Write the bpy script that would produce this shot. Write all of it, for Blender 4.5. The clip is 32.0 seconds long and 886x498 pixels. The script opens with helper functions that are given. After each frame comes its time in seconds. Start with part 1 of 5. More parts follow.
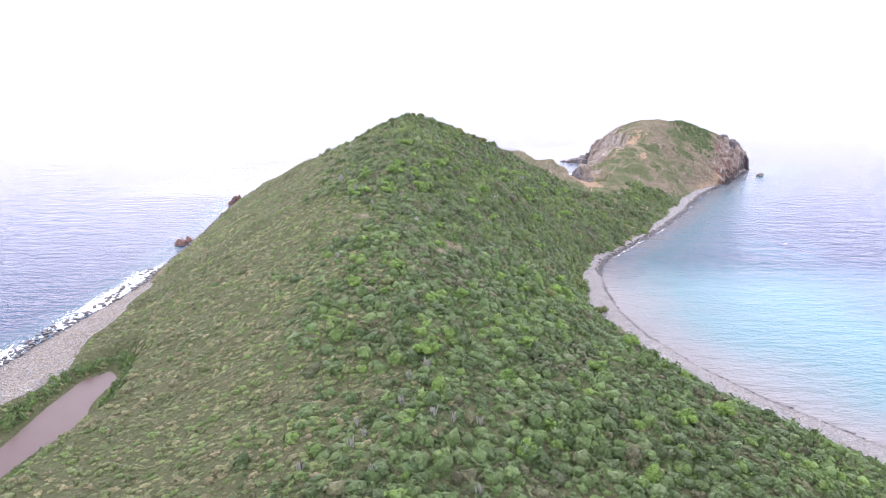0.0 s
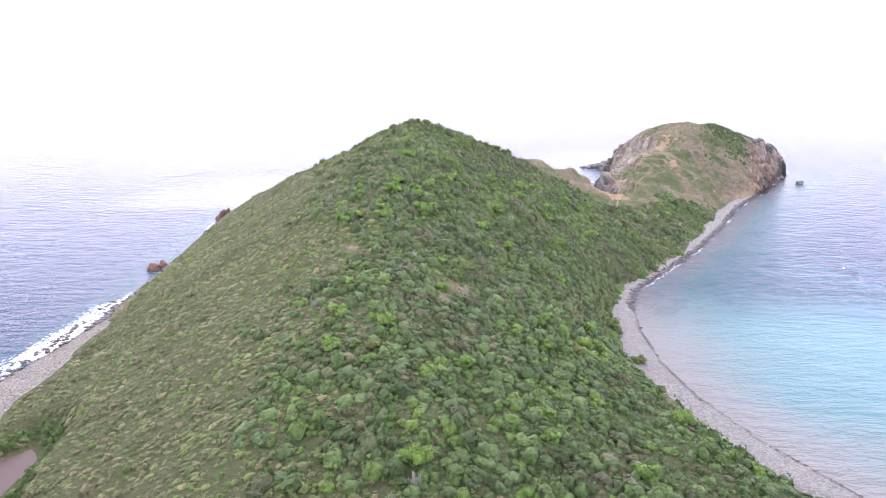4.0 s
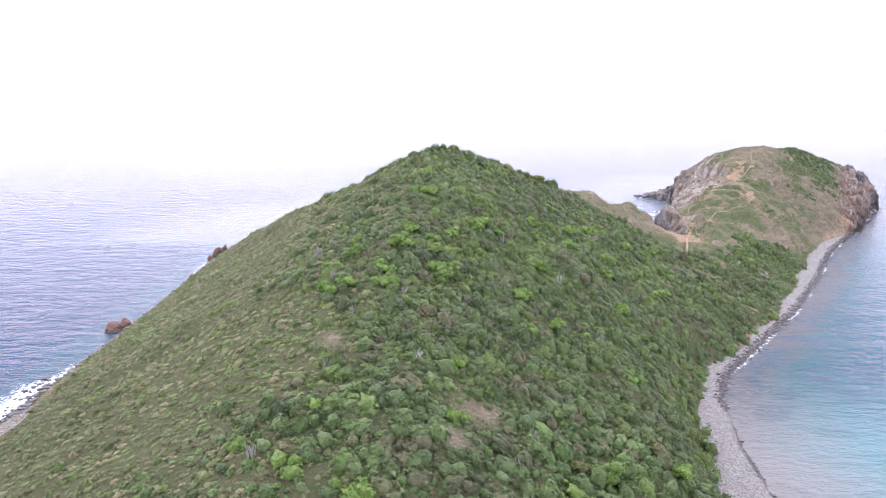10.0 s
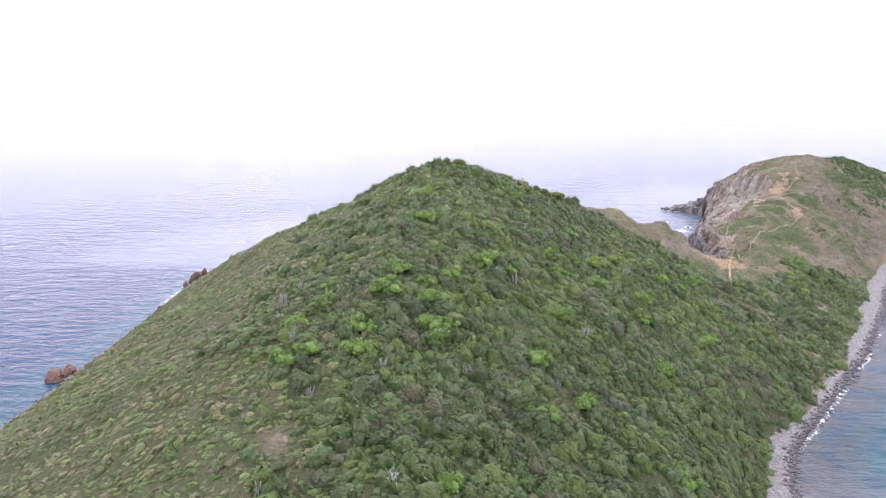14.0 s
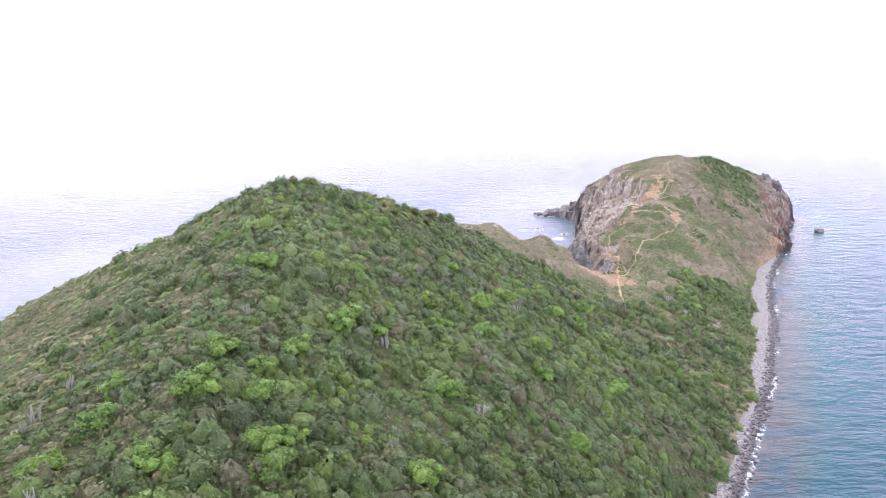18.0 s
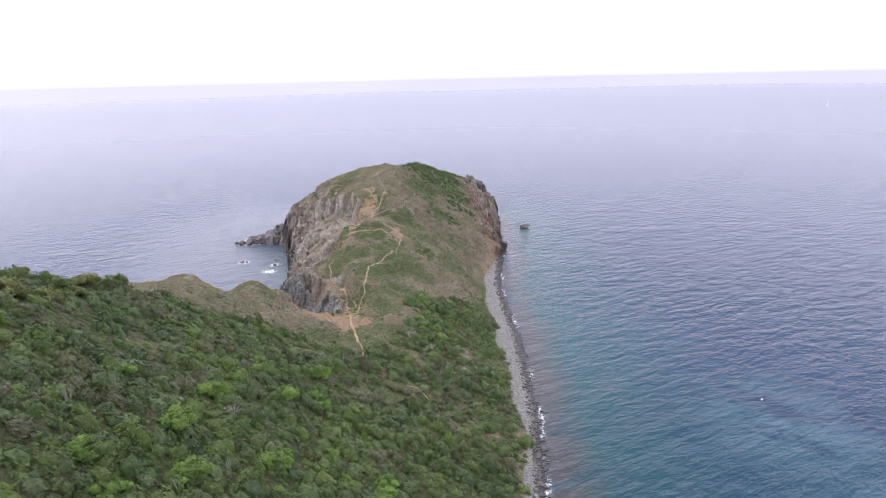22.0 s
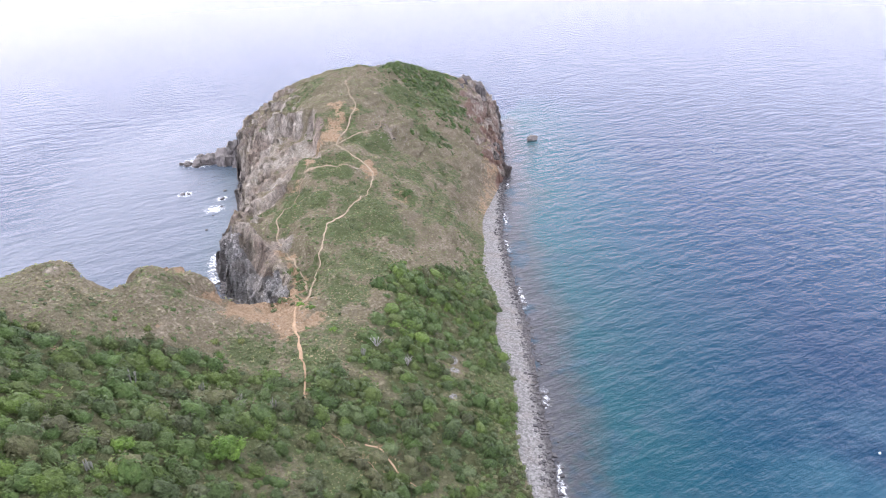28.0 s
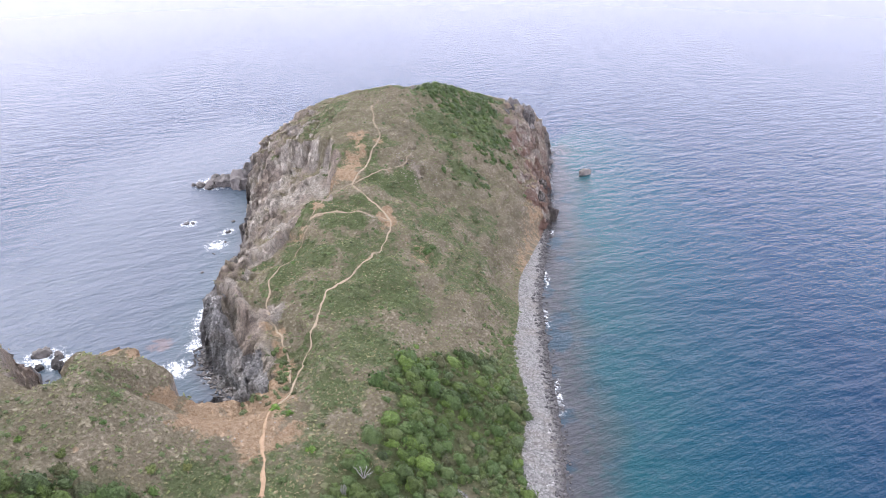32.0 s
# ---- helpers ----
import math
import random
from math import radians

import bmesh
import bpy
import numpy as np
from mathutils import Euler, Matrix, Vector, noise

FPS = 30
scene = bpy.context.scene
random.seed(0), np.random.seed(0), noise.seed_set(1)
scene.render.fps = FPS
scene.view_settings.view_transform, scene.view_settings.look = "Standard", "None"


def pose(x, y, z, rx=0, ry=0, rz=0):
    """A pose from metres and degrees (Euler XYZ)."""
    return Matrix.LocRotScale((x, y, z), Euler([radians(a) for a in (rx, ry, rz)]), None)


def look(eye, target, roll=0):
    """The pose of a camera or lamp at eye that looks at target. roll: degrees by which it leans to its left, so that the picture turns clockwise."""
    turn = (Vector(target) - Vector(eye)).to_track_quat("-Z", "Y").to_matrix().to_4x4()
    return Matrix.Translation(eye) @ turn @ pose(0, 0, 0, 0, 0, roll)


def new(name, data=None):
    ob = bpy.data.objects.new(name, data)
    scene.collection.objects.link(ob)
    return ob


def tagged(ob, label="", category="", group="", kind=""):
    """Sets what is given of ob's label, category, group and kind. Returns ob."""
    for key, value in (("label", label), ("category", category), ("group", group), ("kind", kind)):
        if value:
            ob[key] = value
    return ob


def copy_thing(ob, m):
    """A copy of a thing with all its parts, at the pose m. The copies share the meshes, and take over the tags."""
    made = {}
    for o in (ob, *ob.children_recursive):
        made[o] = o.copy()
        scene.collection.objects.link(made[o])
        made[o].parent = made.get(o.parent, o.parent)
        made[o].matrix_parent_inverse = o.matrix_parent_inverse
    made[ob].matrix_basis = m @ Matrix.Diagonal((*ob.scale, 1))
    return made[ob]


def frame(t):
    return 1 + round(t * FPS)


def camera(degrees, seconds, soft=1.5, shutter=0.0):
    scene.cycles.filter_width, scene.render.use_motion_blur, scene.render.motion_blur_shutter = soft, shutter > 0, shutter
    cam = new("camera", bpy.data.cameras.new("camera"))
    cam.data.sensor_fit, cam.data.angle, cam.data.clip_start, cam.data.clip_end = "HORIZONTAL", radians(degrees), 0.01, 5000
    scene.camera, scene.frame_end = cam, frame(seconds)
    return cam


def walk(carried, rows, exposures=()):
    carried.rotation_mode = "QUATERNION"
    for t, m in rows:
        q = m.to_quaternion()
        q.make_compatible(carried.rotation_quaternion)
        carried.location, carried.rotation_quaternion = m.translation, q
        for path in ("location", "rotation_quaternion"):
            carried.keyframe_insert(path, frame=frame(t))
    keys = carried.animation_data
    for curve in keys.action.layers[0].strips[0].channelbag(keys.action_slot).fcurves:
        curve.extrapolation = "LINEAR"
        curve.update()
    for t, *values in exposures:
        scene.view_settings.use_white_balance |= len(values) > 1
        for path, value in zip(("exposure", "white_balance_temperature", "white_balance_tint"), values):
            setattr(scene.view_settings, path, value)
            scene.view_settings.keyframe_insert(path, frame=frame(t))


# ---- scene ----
# ---- camera ----
cam = camera(65.8, 32.0, soft=0.65)
PATH = [
    (0, (-0.45, -2.48, 123.50), (4.12, 93.54, 95.94), 0.82),
    (0.5, (0.18, 4.69, 123.70), (4.77, 100.70, 96.10), 0.76),
    (1, (0.83, 11.92, 123.78), (5.29, 107.93, 96.20), 0.75),
    (1.5, (1.55, 19.09, 123.80), (5.77, 115.10, 96.16), 0.72),
    (2, (2.40, 26.21, 123.78), (6.42, 122.21, 96.09), 0.65),
    (2.5, (3.38, 33.33, 123.81), (7.17, 129.32, 96.04), 0.60),
    (3, (4.32, 40.56, 123.92), (7.80, 136.54, 96.07), 0.61),
    (3.5, (5.13, 47.87, 123.92), (8.23, 143.86, 96.03), 0.59),
    (5.5, (8.67, 77.66, 122.94), (9.15, 173.79, 95.39), 0.28),
    (6, (9.23, 85.31, 122.66), (9.43, 181.49, 95.30), 0.19),
    (6.5, (9.73, 92.65, 122.43), (9.56, 188.90, 95.28), 0.27),
    (7, (10.20, 99.70, 122.19), (8.92, 196.02, 95.33), 0.27),
    (7.5, (10.63, 106.65, 121.95), (9.15, 203.01, 95.26), 0.27),
    (8, (11.03, 113.56, 121.76), (8.49, 209.96, 95.30), 0.27),
    (8.5, (11.46, 120.49, 121.65), (8.83, 216.93, 95.34), 0.35),
    (9, (11.92, 127.44, 121.52), (9.18, 223.93, 95.41), 0.38),
    (9.5, (12.41, 134.38, 121.29), (9.52, 230.93, 95.39), 0.40),
    (10, (12.95, 141.33, 120.99), (9.74, 237.91, 95.24), 0.43),
    (10.5, (13.49, 148.30, 120.72), (9.74, 244.89, 95.08), 0.46),
    (11, (13.94, 155.28, 120.60), (9.16, 251.83, 95.00), 0.46),
    (11.5, (14.29, 162.18, 120.60), (8.81, 258.70, 95.02), 0.47),
    (12, (14.68, 168.98, 120.62), (9.12, 265.51, 95.11), 0.45),
    (12.5, (15.23, 175.67, 120.63), (9.69, 272.21, 95.15), 0.41),
    (13, (15.97, 182.36, 120.59), (10.45, 278.92, 95.16), 0.36),
    (13.5, (16.56, 189.13, 120.40), (10.96, 285.71, 95.08), 0.21),
    (15.5, (16.48, 216.07, 118.76), (14.52, 312.70, 93.09), 0.88),
    (16, (16.97, 223.28, 118.88), (18.24, 319.93, 93.22), 0.69),
    (16.5, (17.58, 230.59, 119.13), (20.01, 327.19, 93.39), 0.64),
    (17, (18.24, 237.99, 119.35), (23.42, 334.48, 93.61), 0.54),
    (17.5, (18.94, 245.48, 119.49), (27.74, 341.73, 93.85), 0.39),
    (18, (19.65, 253.02, 119.47), (33.37, 348.74, 93.99), 0.29),
    (18.5, (20.39, 260.68, 119.28), (41.99, 354.99, 94.01), 0.05),
    (19, (21.27, 268.55, 119.00), (50.29, 360.91, 93.96), -0.19),
    (19.5, (22.47, 276.52, 118.78), (54.94, 367.75, 93.85), -0.24),
    (20, (24.13, 284.32, 118.71), (60.91, 373.93, 93.84), -0.30),
    (20.5, (26.33, 291.91, 118.67), (68.57, 379.09, 93.86), -0.44),
    (21, (29.19, 299.46, 118.42), (76.75, 383.87, 93.63), -0.61),
    (21.5, (32.69, 307.04, 117.95), (84.46, 388.94, 93.18), -0.99),
    (22, (36.55, 314.43, 117.64), (89.61, 395.50, 92.91), -1.31),
    (22.5, (40.61, 321.40, 117.67), (93.66, 402.49, 92.97), -1.56),
    (23, (44.85, 328.00, 117.80), (98.04, 408.98, 93.03), -1.57),
    (23.5, (49.25, 334.45, 117.81), (102.38, 415.50, 93.17), -1.93),
    (24, (53.84, 340.85, 117.81), (106.87, 421.99, 93.21), -2.08),
    (24.5, (58.68, 347.19, 117.94), (111.32, 427.83, 91.00), -2.06),
    (25, (63.74, 353.41, 118.12), (115.81, 432.81, 86.73), -1.66),
    (25.5, (68.84, 359.51, 118.40), (120.39, 437.19, 82.24), -2.50),
    (27.5, (88.63, 382.80, 122.18), (140.27, 457.51, 80.33), -2.03),
    (28, (93.33, 388.13, 122.47), (142.56, 464.47, 80.65), -1.76),
    (28.5, (97.99, 393.09, 122.81), (147.18, 469.41, 80.92), -1.72),
    (29, (102.65, 398.03, 123.05), (151.26, 474.72, 81.15), -1.60),
    (29.5, (107.26, 403.10, 123.09), (155.47, 480.09, 81.28), -1.50),
    (30, (111.86, 408.23, 123.14), (157.77, 486.68, 81.44), -1.15),
    (30.5, (116.42, 413.42, 123.32), (161.72, 492.23, 81.66), -0.94),
    (31, (120.80, 418.70, 123.67), (165.65, 497.81, 82.06), -0.69),
    (31.5, (124.80, 424.04, 124.21), (167.63, 504.22, 82.54), -0.31),
    (32, (128.19, 429.20, 125.11), (171.49, 509.03, 83.24), -0.42),
]
walk(cam, [(t, look(eye, target, roll)) for t, eye, target, roll in PATH],
     [(0, 0.74, 6300, 15), (6, 0.7, 6300, 15), (10, 0.66, 6300, 15), (13, 0.54, 6300, 15), (16, 0.6, 6350, 14), (18, 0.76, 6350, 14), (19, 0.5, 6400, 12), (20, 0.12, 6450, 11), (21, -0.12, 6500, 10), (22, 0.0, 6500, 9), (25, 0.1, 6450, 8), (28, 0.56, 6350, 9), (32, 0.45, 6350, 8)])

# ---- world and sun: bright haze under thin white cloud, soft sun ----
SUN_ELEV, SUN_TURN = radians(46), radians(-18)
world = bpy.data.worlds.new("overcast_sky")
scene.world = world
world.use_nodes = True
wn, wl = world.node_tree.nodes, world.node_tree.links
wn.clear()
w_out = wn.new("ShaderNodeOutputWorld")
w_bg = wn.new("ShaderNodeBackground")
w_sky = wn.new("ShaderNodeTexSky")
w_sky.sky_type, w_sky.sun_disc = "NISHITA", False
w_sky.sun_elevation, w_sky.sun_rotation = SUN_ELEV, SUN_TURN
w_sky.air_density, w_sky.dust_density = 1.0, 4.0
w_co = wn.new("ShaderNodeTexCoord")
w_sep = wn.new("ShaderNodeSeparateXYZ")
w_ramp = wn.new("ShaderNodeValToRGB")
w_noise = wn.new("ShaderNodeTexNoise")
w_map = wn.new("ShaderNodeMapping")
w_map.inputs["Scale"].default_value = (1.0, 1.0, 7.0)
w_noise.inputs["Scale"].default_value, w_noise.inputs["Detail"].default_value = 3.5, 5
w_scale = wn.new("ShaderNodeVectorMath")
w_scale.operation = "SCALE"
w_scale.inputs["Scale"].default_value = 0.10
w_mix = wn.new("ShaderNodeMix")
w_mix.data_type = "RGBA"
w_cl = wn.new("ShaderNodeMix")
w_cl.data_type = "RGBA"
w_cl.inputs["A"].default_value, w_cl.inputs["B"].default_value = (1.07, 1.0, 1.24, 1), (1.33, 1.26, 1.52, 1)
el = w_ramp.color_ramp.elements
# below and at the horizon: hazy far sea; above it: white cloud
el[0].position, el[0].color = 0.4985, (0.47, 0.49, 0.52, 1)
el[1].position, el[1].color = 0.5005, (0.8, 0.81, 0.84, 1)
for at, v, tint in ((0.52, 1.15, 1.0), (0.55, 1.38, 1.0), (0.6, 1.55, 0.8), (0.67, 1.48, 0.3), (0.76, 1.0, 0.0), (0.87, 0.76, 0.0), (1.0, 0.62, 0.0)):
    e = el.new(at)
    e.color = (v * (0.93 + 0.07 * tint), v * (1.0 - 0.015 * tint), v * (0.93 + 0.1 * tint), 1)
w_madd = wn.new("ShaderNodeMath")
w_madd.operation = "MULTIPLY_ADD"
w_madd.inputs[1].default_value, w_madd.inputs[2].default_value = 0.5, 0.5
wl.new(w_co.outputs["Generated"], w_sep.inputs[0])
wl.new(w_co.outputs["Generated"], w_map.inputs[0])
wl.new(w_map.outputs[0], w_noise.inputs["Vector"])
wl.new(w_sep.outputs["Z"], w_madd.inputs[0])
wl.new(w_madd.outputs[0], w_ramp.inputs[0])
wl.new(w_noise.outputs["Fac"], w_cl.inputs["Factor"])
w_mul = wn.new("ShaderNodeMix")
w_mul.data_type, w_mul.blend_type = "RGBA", "MULTIPLY"
w_mul.inputs["Factor"].default_value = 1.0
wl.new(w_ramp.outputs[0], w_mul.inputs["A"])
wl.new(w_cl.outputs["Result"], w_mul.inputs["B"])
wl.new(w_sky.outputs[0], w_scale.inputs[0])
# thin cloud glows round the veiled sun
w_dot = wn.new("ShaderNodeVectorMath")
w_dot.operation = "DOT_PRODUCT"
w_dot.inputs[1].default_value = (math.sin(SUN_TURN) * math.cos(SUN_ELEV), math.cos(SUN_TURN) * math.cos(SUN_ELEV), math.sin(SUN_ELEV))
w_up, w_pow, w_glow = (wn.new("ShaderNodeMath") for _ in range(3))
w_up.operation, w_pow.operation, w_glow.operation = "MAXIMUM", "POWER", "MULTIPLY_ADD"
w_up.inputs[1].default_value, w_pow.inputs[1].default_value = 0.0, 5.0
w_glow.inputs[1].default_value, w_glow.inputs[2].default_value = 0.3, 1.06
w_lit = wn.new("ShaderNodeVectorMath")
w_lit.operation = "SCALE"
wl.new(w_co.outputs["Generated"], w_dot.inputs[0])
wl.new(w_dot.outputs["Value"], w_up.inputs[0])
wl.new(w_up.outputs[0], w_pow.inputs[0])
wl.new(w_pow.outputs[0], w_glow.inputs[0])
wl.new(w_mul.outputs["Result"], w_lit.inputs[0])
wl.new(w_glow.outputs[0], w_lit.inputs["Scale"])
w_mix.inputs["Factor"].default_value = 0.82
wl.new(w_scale.outputs[0], w_mix.inputs["A"])
wl.new(w_lit.outputs[0], w_mix.inputs["B"])
wl.new(w_mix.outputs["Result"], w_bg.inputs["Color"])
w_bg.inputs["Strength"].default_value = 1.68
wl.new(w_bg.outputs[0], w_out.inputs[0])
sun = new("sun", bpy.data.lights.new("sun", "SUN"))
sun.data.energy, sun.data.angle, sun.data.color = 1.5, radians(14), (1.0, 0.97, 0.94)
sun.matrix_world = look((0, 0, 0), (-math.sin(SUN_TURN) * math.cos(SUN_ELEV), -math.cos(SUN_TURN) * math.cos(SUN_ELEV), -math.sin(SUN_ELEV)))


# ---- node helpers ----
class Nodes:
    """A small builder for node materials."""

    def __init__(self, name, rough=0.9, spec=0.3):
        self.mat = bpy.data.materials.new(name)
        self.mat.use_nodes = True
        self.tree = self.mat.node_tree
        self.bsdf = self.tree.nodes["Principled BSDF"]
        self.bsdf.inputs["Roughness"].default_value = rough
        self.bsdf.inputs["Specular IOR Level"].default_value = spec
        self.pos = self.tree.nodes.new("ShaderNodeNewGeometry")

    def put(self, socket, value):
        if isinstance(value, (int, float)):
            socket.default_value = value
        elif isinstance(value, tuple):
            socket.default_value = (*value, 1) if len(value) == 3 and socket.type == "RGBA" else value
        else:
            self.tree.links.new(value, socket)

    def noise(self, size, detail=4, stretch=None, rough=0.55):
        """Noise of features about size metres across, 0..1."""
        n = self.tree.nodes.new("ShaderNodeTexNoise")
        n.inputs["Scale"].default_value, n.inputs["Detail"].default_value, n.inputs["Roughness"].default_value = 1.0 / size, detail, rough
        src = self.pos.outputs["Position"]
        if stretch:
            mp = self.tree.nodes.new("ShaderNodeMapping")
            mp.inputs["Scale"].default_value = stretch
            self.tree.links.new(src, mp.inputs[0])
            src = mp.outputs[0]
        self.tree.links.new(src, n.inputs["Vector"])
        return n.outputs["Fac"]

    def cells(self, size, out="Distance", feature="F1", stretch=None):
        n = self.tree.nodes.new("ShaderNodeTexVoronoi")
        n.feature = feature
        n.inputs["Scale"].default_value = 1.0 / size
        src = self.pos.outputs["Position"]
        if stretch:
            mp = self.tree.nodes.new("ShaderNodeMapping")
            mp.inputs["Scale"].default_value = stretch
            self.tree.links.new(src, mp.inputs[0])
            src = mp.outputs[0]
        self.tree.links.new(src, n.inputs["Vector"])
        return n.outputs[out]

    def attr(self, name):
        n = self.tree.nodes.new("ShaderNodeAttribute")
        n.attribute_name = name
        return n.outputs["Fac"]

    def math(self, op, a, b=0.0, c=0.0, clamp=False):
        n = self.tree.nodes.new("ShaderNodeMath")
        n.operation, n.use_clamp = op, clamp
        for s, v in zip(n.inputs, (a, b, c)):
            self.put(s, v)
        return n.outputs[0]

    def span(self, v, lo, hi, a=0.0, b=1.0):
        n = self.tree.nodes.new("ShaderNodeMapRange")
        n.interpolation_type = "SMOOTHSTEP"
        for s, x in zip(n.inputs, (v, lo, hi, a, b)):
            self.put(s, x)
        return n.outputs[0]

    def mix(self, fac, a, b, blend="MIX"):
        n = self.tree.nodes.new("ShaderNodeMix")
        n.data_type, n.blend_type = "RGBA", blend
        self.put(n.inputs["Factor"], fac)
        self.put(n.inputs["A"], a)
        self.put(n.inputs["B"], b)
        return n.outputs["Result"]

    def ramp(self, v, *stops):
        n = self.tree.nodes.new("ShaderNodeValToRGB")
        e = n.color_ramp.elements
        while len(e) < len(stops):
            e.new(0.5)
        for x, (p, c) in zip(e, stops):
            x.position, x.color = p, (*c, 1)
        self.put(n.inputs[0], v)
        return n.outputs[0]

    def bump(self, height, strength=0.5, distance=0.3):
        n = self.tree.nodes.new("ShaderNodeBump")
        n.inputs["Strength"].default_value, n.inputs["Distance"].default_value = strength, distance
        self.put(n.inputs["Height"], height)
        self.tree.links.new(n.outputs[0], self.bsdf.inputs["Normal"])

    def done(self, colour, rough=None):
        self.put(self.bsdf.inputs["Base Color"], colour)
        if rough is not None:
            self.put(self.bsdf.inputs["Roughness"], rough)
        return self.mat


# ---- materials ----
def ground_material():
    n = Nodes("headland_ground", 0.95, 0.15)
    big, mid, fine = n.noise(34, 5), n.noise(7, 5), n.noise(0.9, 6, rough=0.7)
    tuft = n.cells(1.1)
    grass = n.ramp(n.math("ADD", n.math("MULTIPLY", mid, 0.55), n.math("MULTIPLY", fine, 0.45)), (0.3, (0.16, 0.148, 0.095)), (0.5, (0.31, 0.262, 0.188)), (0.68, (0.455, 0.385, 0.305)))
    grass = n.mix(n.span(big, 0.45, 0.62, 0.0, 0.22), grass, n.mix(fine, (0.055, 0.085, 0.03), (0.115, 0.135, 0.055)))
    grass = n.mix(n.span(tuft, 0.15, 0.6, 0.0, 0.5), grass, (0.16, 0.13, 0.085))
    grass = n.mix(n.span(n.math("ADD", n.attr("lush"), n.math("MULTIPLY", n.math("SUBTRACT", n.noise(2.2, 5), 0.5), 0.8)), 0.3, 0.62, 0.0, 0.75), grass, n.mix(fine, (0.055, 0.095, 0.032), (0.125, 0.168, 0.062)))
    grass = n.mix(n.math("MULTIPLY", n.attr("wood"), 0.92), grass, n.mix(fine, n.mix(mid, (0.045, 0.07, 0.025), (0.085, 0.08, 0.042)), n.mix(mid, (0.1, 0.135, 0.05), (0.16, 0.15, 0.078))))
    soil = n.mix(n.span(fine, 0.3, 0.7), (0.31, 0.205, 0.125), (0.46, 0.335, 0.225))
    soil = n.mix(n.span(n.cells(0.7), 0.0, 0.35, 0.5, 0.0), soil, (0.52, 0.43, 0.34))
    seam = n.noise(2.2, 9, (1, 1, 0.35), 0.72)
    crack = n.math("ABSOLUTE", n.math("SUBTRACT", n.noise(2.0, 7, (1, 1, 0.22), 0.7), 0.5))
    rock = n.ramp(n.math("ADD", n.math("MULTIPLY", seam, 0.8), n.math("MULTIPLY", n.noise(13, 4), 0.3)), (0.36, (0.21, 0.178, 0.153)), (0.5, (0.41, 0.355, 0.302)), (0.62, (0.52, 0.46, 0.395)), (0.78, (0.59, 0.54, 0.48)))
    rock = n.mix(n.span(n.noise(17, 4, (1, 1, 0.6)), 0.42, 0.6, 0.0, 0.65), rock, n.mix(fine, (0.22, 0.165, 0.135), (0.4, 0.3, 0.235)))
    rock = n.mix(n.span(crack, 0.0, 0.03, 0.5, 0.0), rock, (0.09, 0.078, 0.073))
    rock = n.mix(n.span(n.cells(1.7, feature="DISTANCE_TO_EDGE", stretch=(1, 1, 0.5)), 0.0, 0.06, 0.35, 0.0), rock, (0.11, 0.097, 0.088))
    rock = n.mix(n.span(n.noise(6, 4, (1, 1, 0.5)), 0.5, 0.66, 0.0, 0.45), rock, n.mix(fine, (0.2, 0.18, 0.11), (0.34, 0.27, 0.17)))
    rock = n.mix(n.math("MULTIPLY", n.attr("rust"), n.span(mid, 0.35, 0.6)), rock, (0.2, 0.115, 0.088))
    pebble = n.cells(0.55, "Color")
    sepp = n.tree.nodes.new("ShaderNodeSeparateColor")
    n.tree.links.new(pebble, sepp.inputs[0])
    beach = n.ramp(sepp.outputs[0], (0.0, (0.21, 0.2, 0.195)), (0.5, (0.31, 0.295, 0.288)), (1.0, (0.42, 0.4, 0.39)))
    beach = n.mix(n.span(mid, 0.45, 0.65, 0.0, 0.25), beach, (0.32, 0.26, 0.21))
    sepn = n.tree.nodes.new("ShaderNodeSeparateXYZ")
    n.tree.links.new(n.pos.outputs["Normal"], sepn.inputs[0])
    steep = n.span(n.math("ADD", sepn.outputs["Z"], n.math("MULTIPLY", n.math("SUBTRACT", mid, 0.5), 0.35)), 0.62, 0.74, 1.0, 0.0)
    col = n.mix(n.span(n.math("ADD", n.attr("soil"), n.math("MULTIPLY", n.math("SUBTRACT", n.noise(4.5, 8, rough=0.75), 0.5), 1.7)), 0.42, 0.62), grass, soil)
    col = n.mix(n.math("MAXIMUM", n.math("MULTIPLY", steep, n.attr("bare")), n.span(n.math("ADD", n.attr("rock"), n.math("MULTIPLY", n.math("SUBTRACT", mid, 0.5), 0.8)), 0.4, 0.6)), col, rock)
    col = n.mix(n.span(n.math("ADD", n.attr("beach"), n.math("MULTIPLY", n.math("SUBTRACT", mid, 0.5), 0.3)), 0.4, 0.6), col, beach)
    wet = n.attr("wet")
    col = n.mix(wet, col, (0.045, 0.04, 0.042))
    n.bump(n.math("ADD", n.math("MULTIPLY", seam, 0.8), n.math("ADD", n.math("MULTIPLY", fine, 0.4), n.math("ADD", n.math("MULTIPLY", n.span(crack, 0.0, 0.1), 0.5), n.math("MULTIPLY", n.math("MULTIPLY", n.cells(1.3, stretch=(1, 1, 0.55)), n.attr("crag")), -0.9)))), 1.0, 1.2)
    return n.done(col, n.span(wet, 0, 1, 0.95, 0.45))


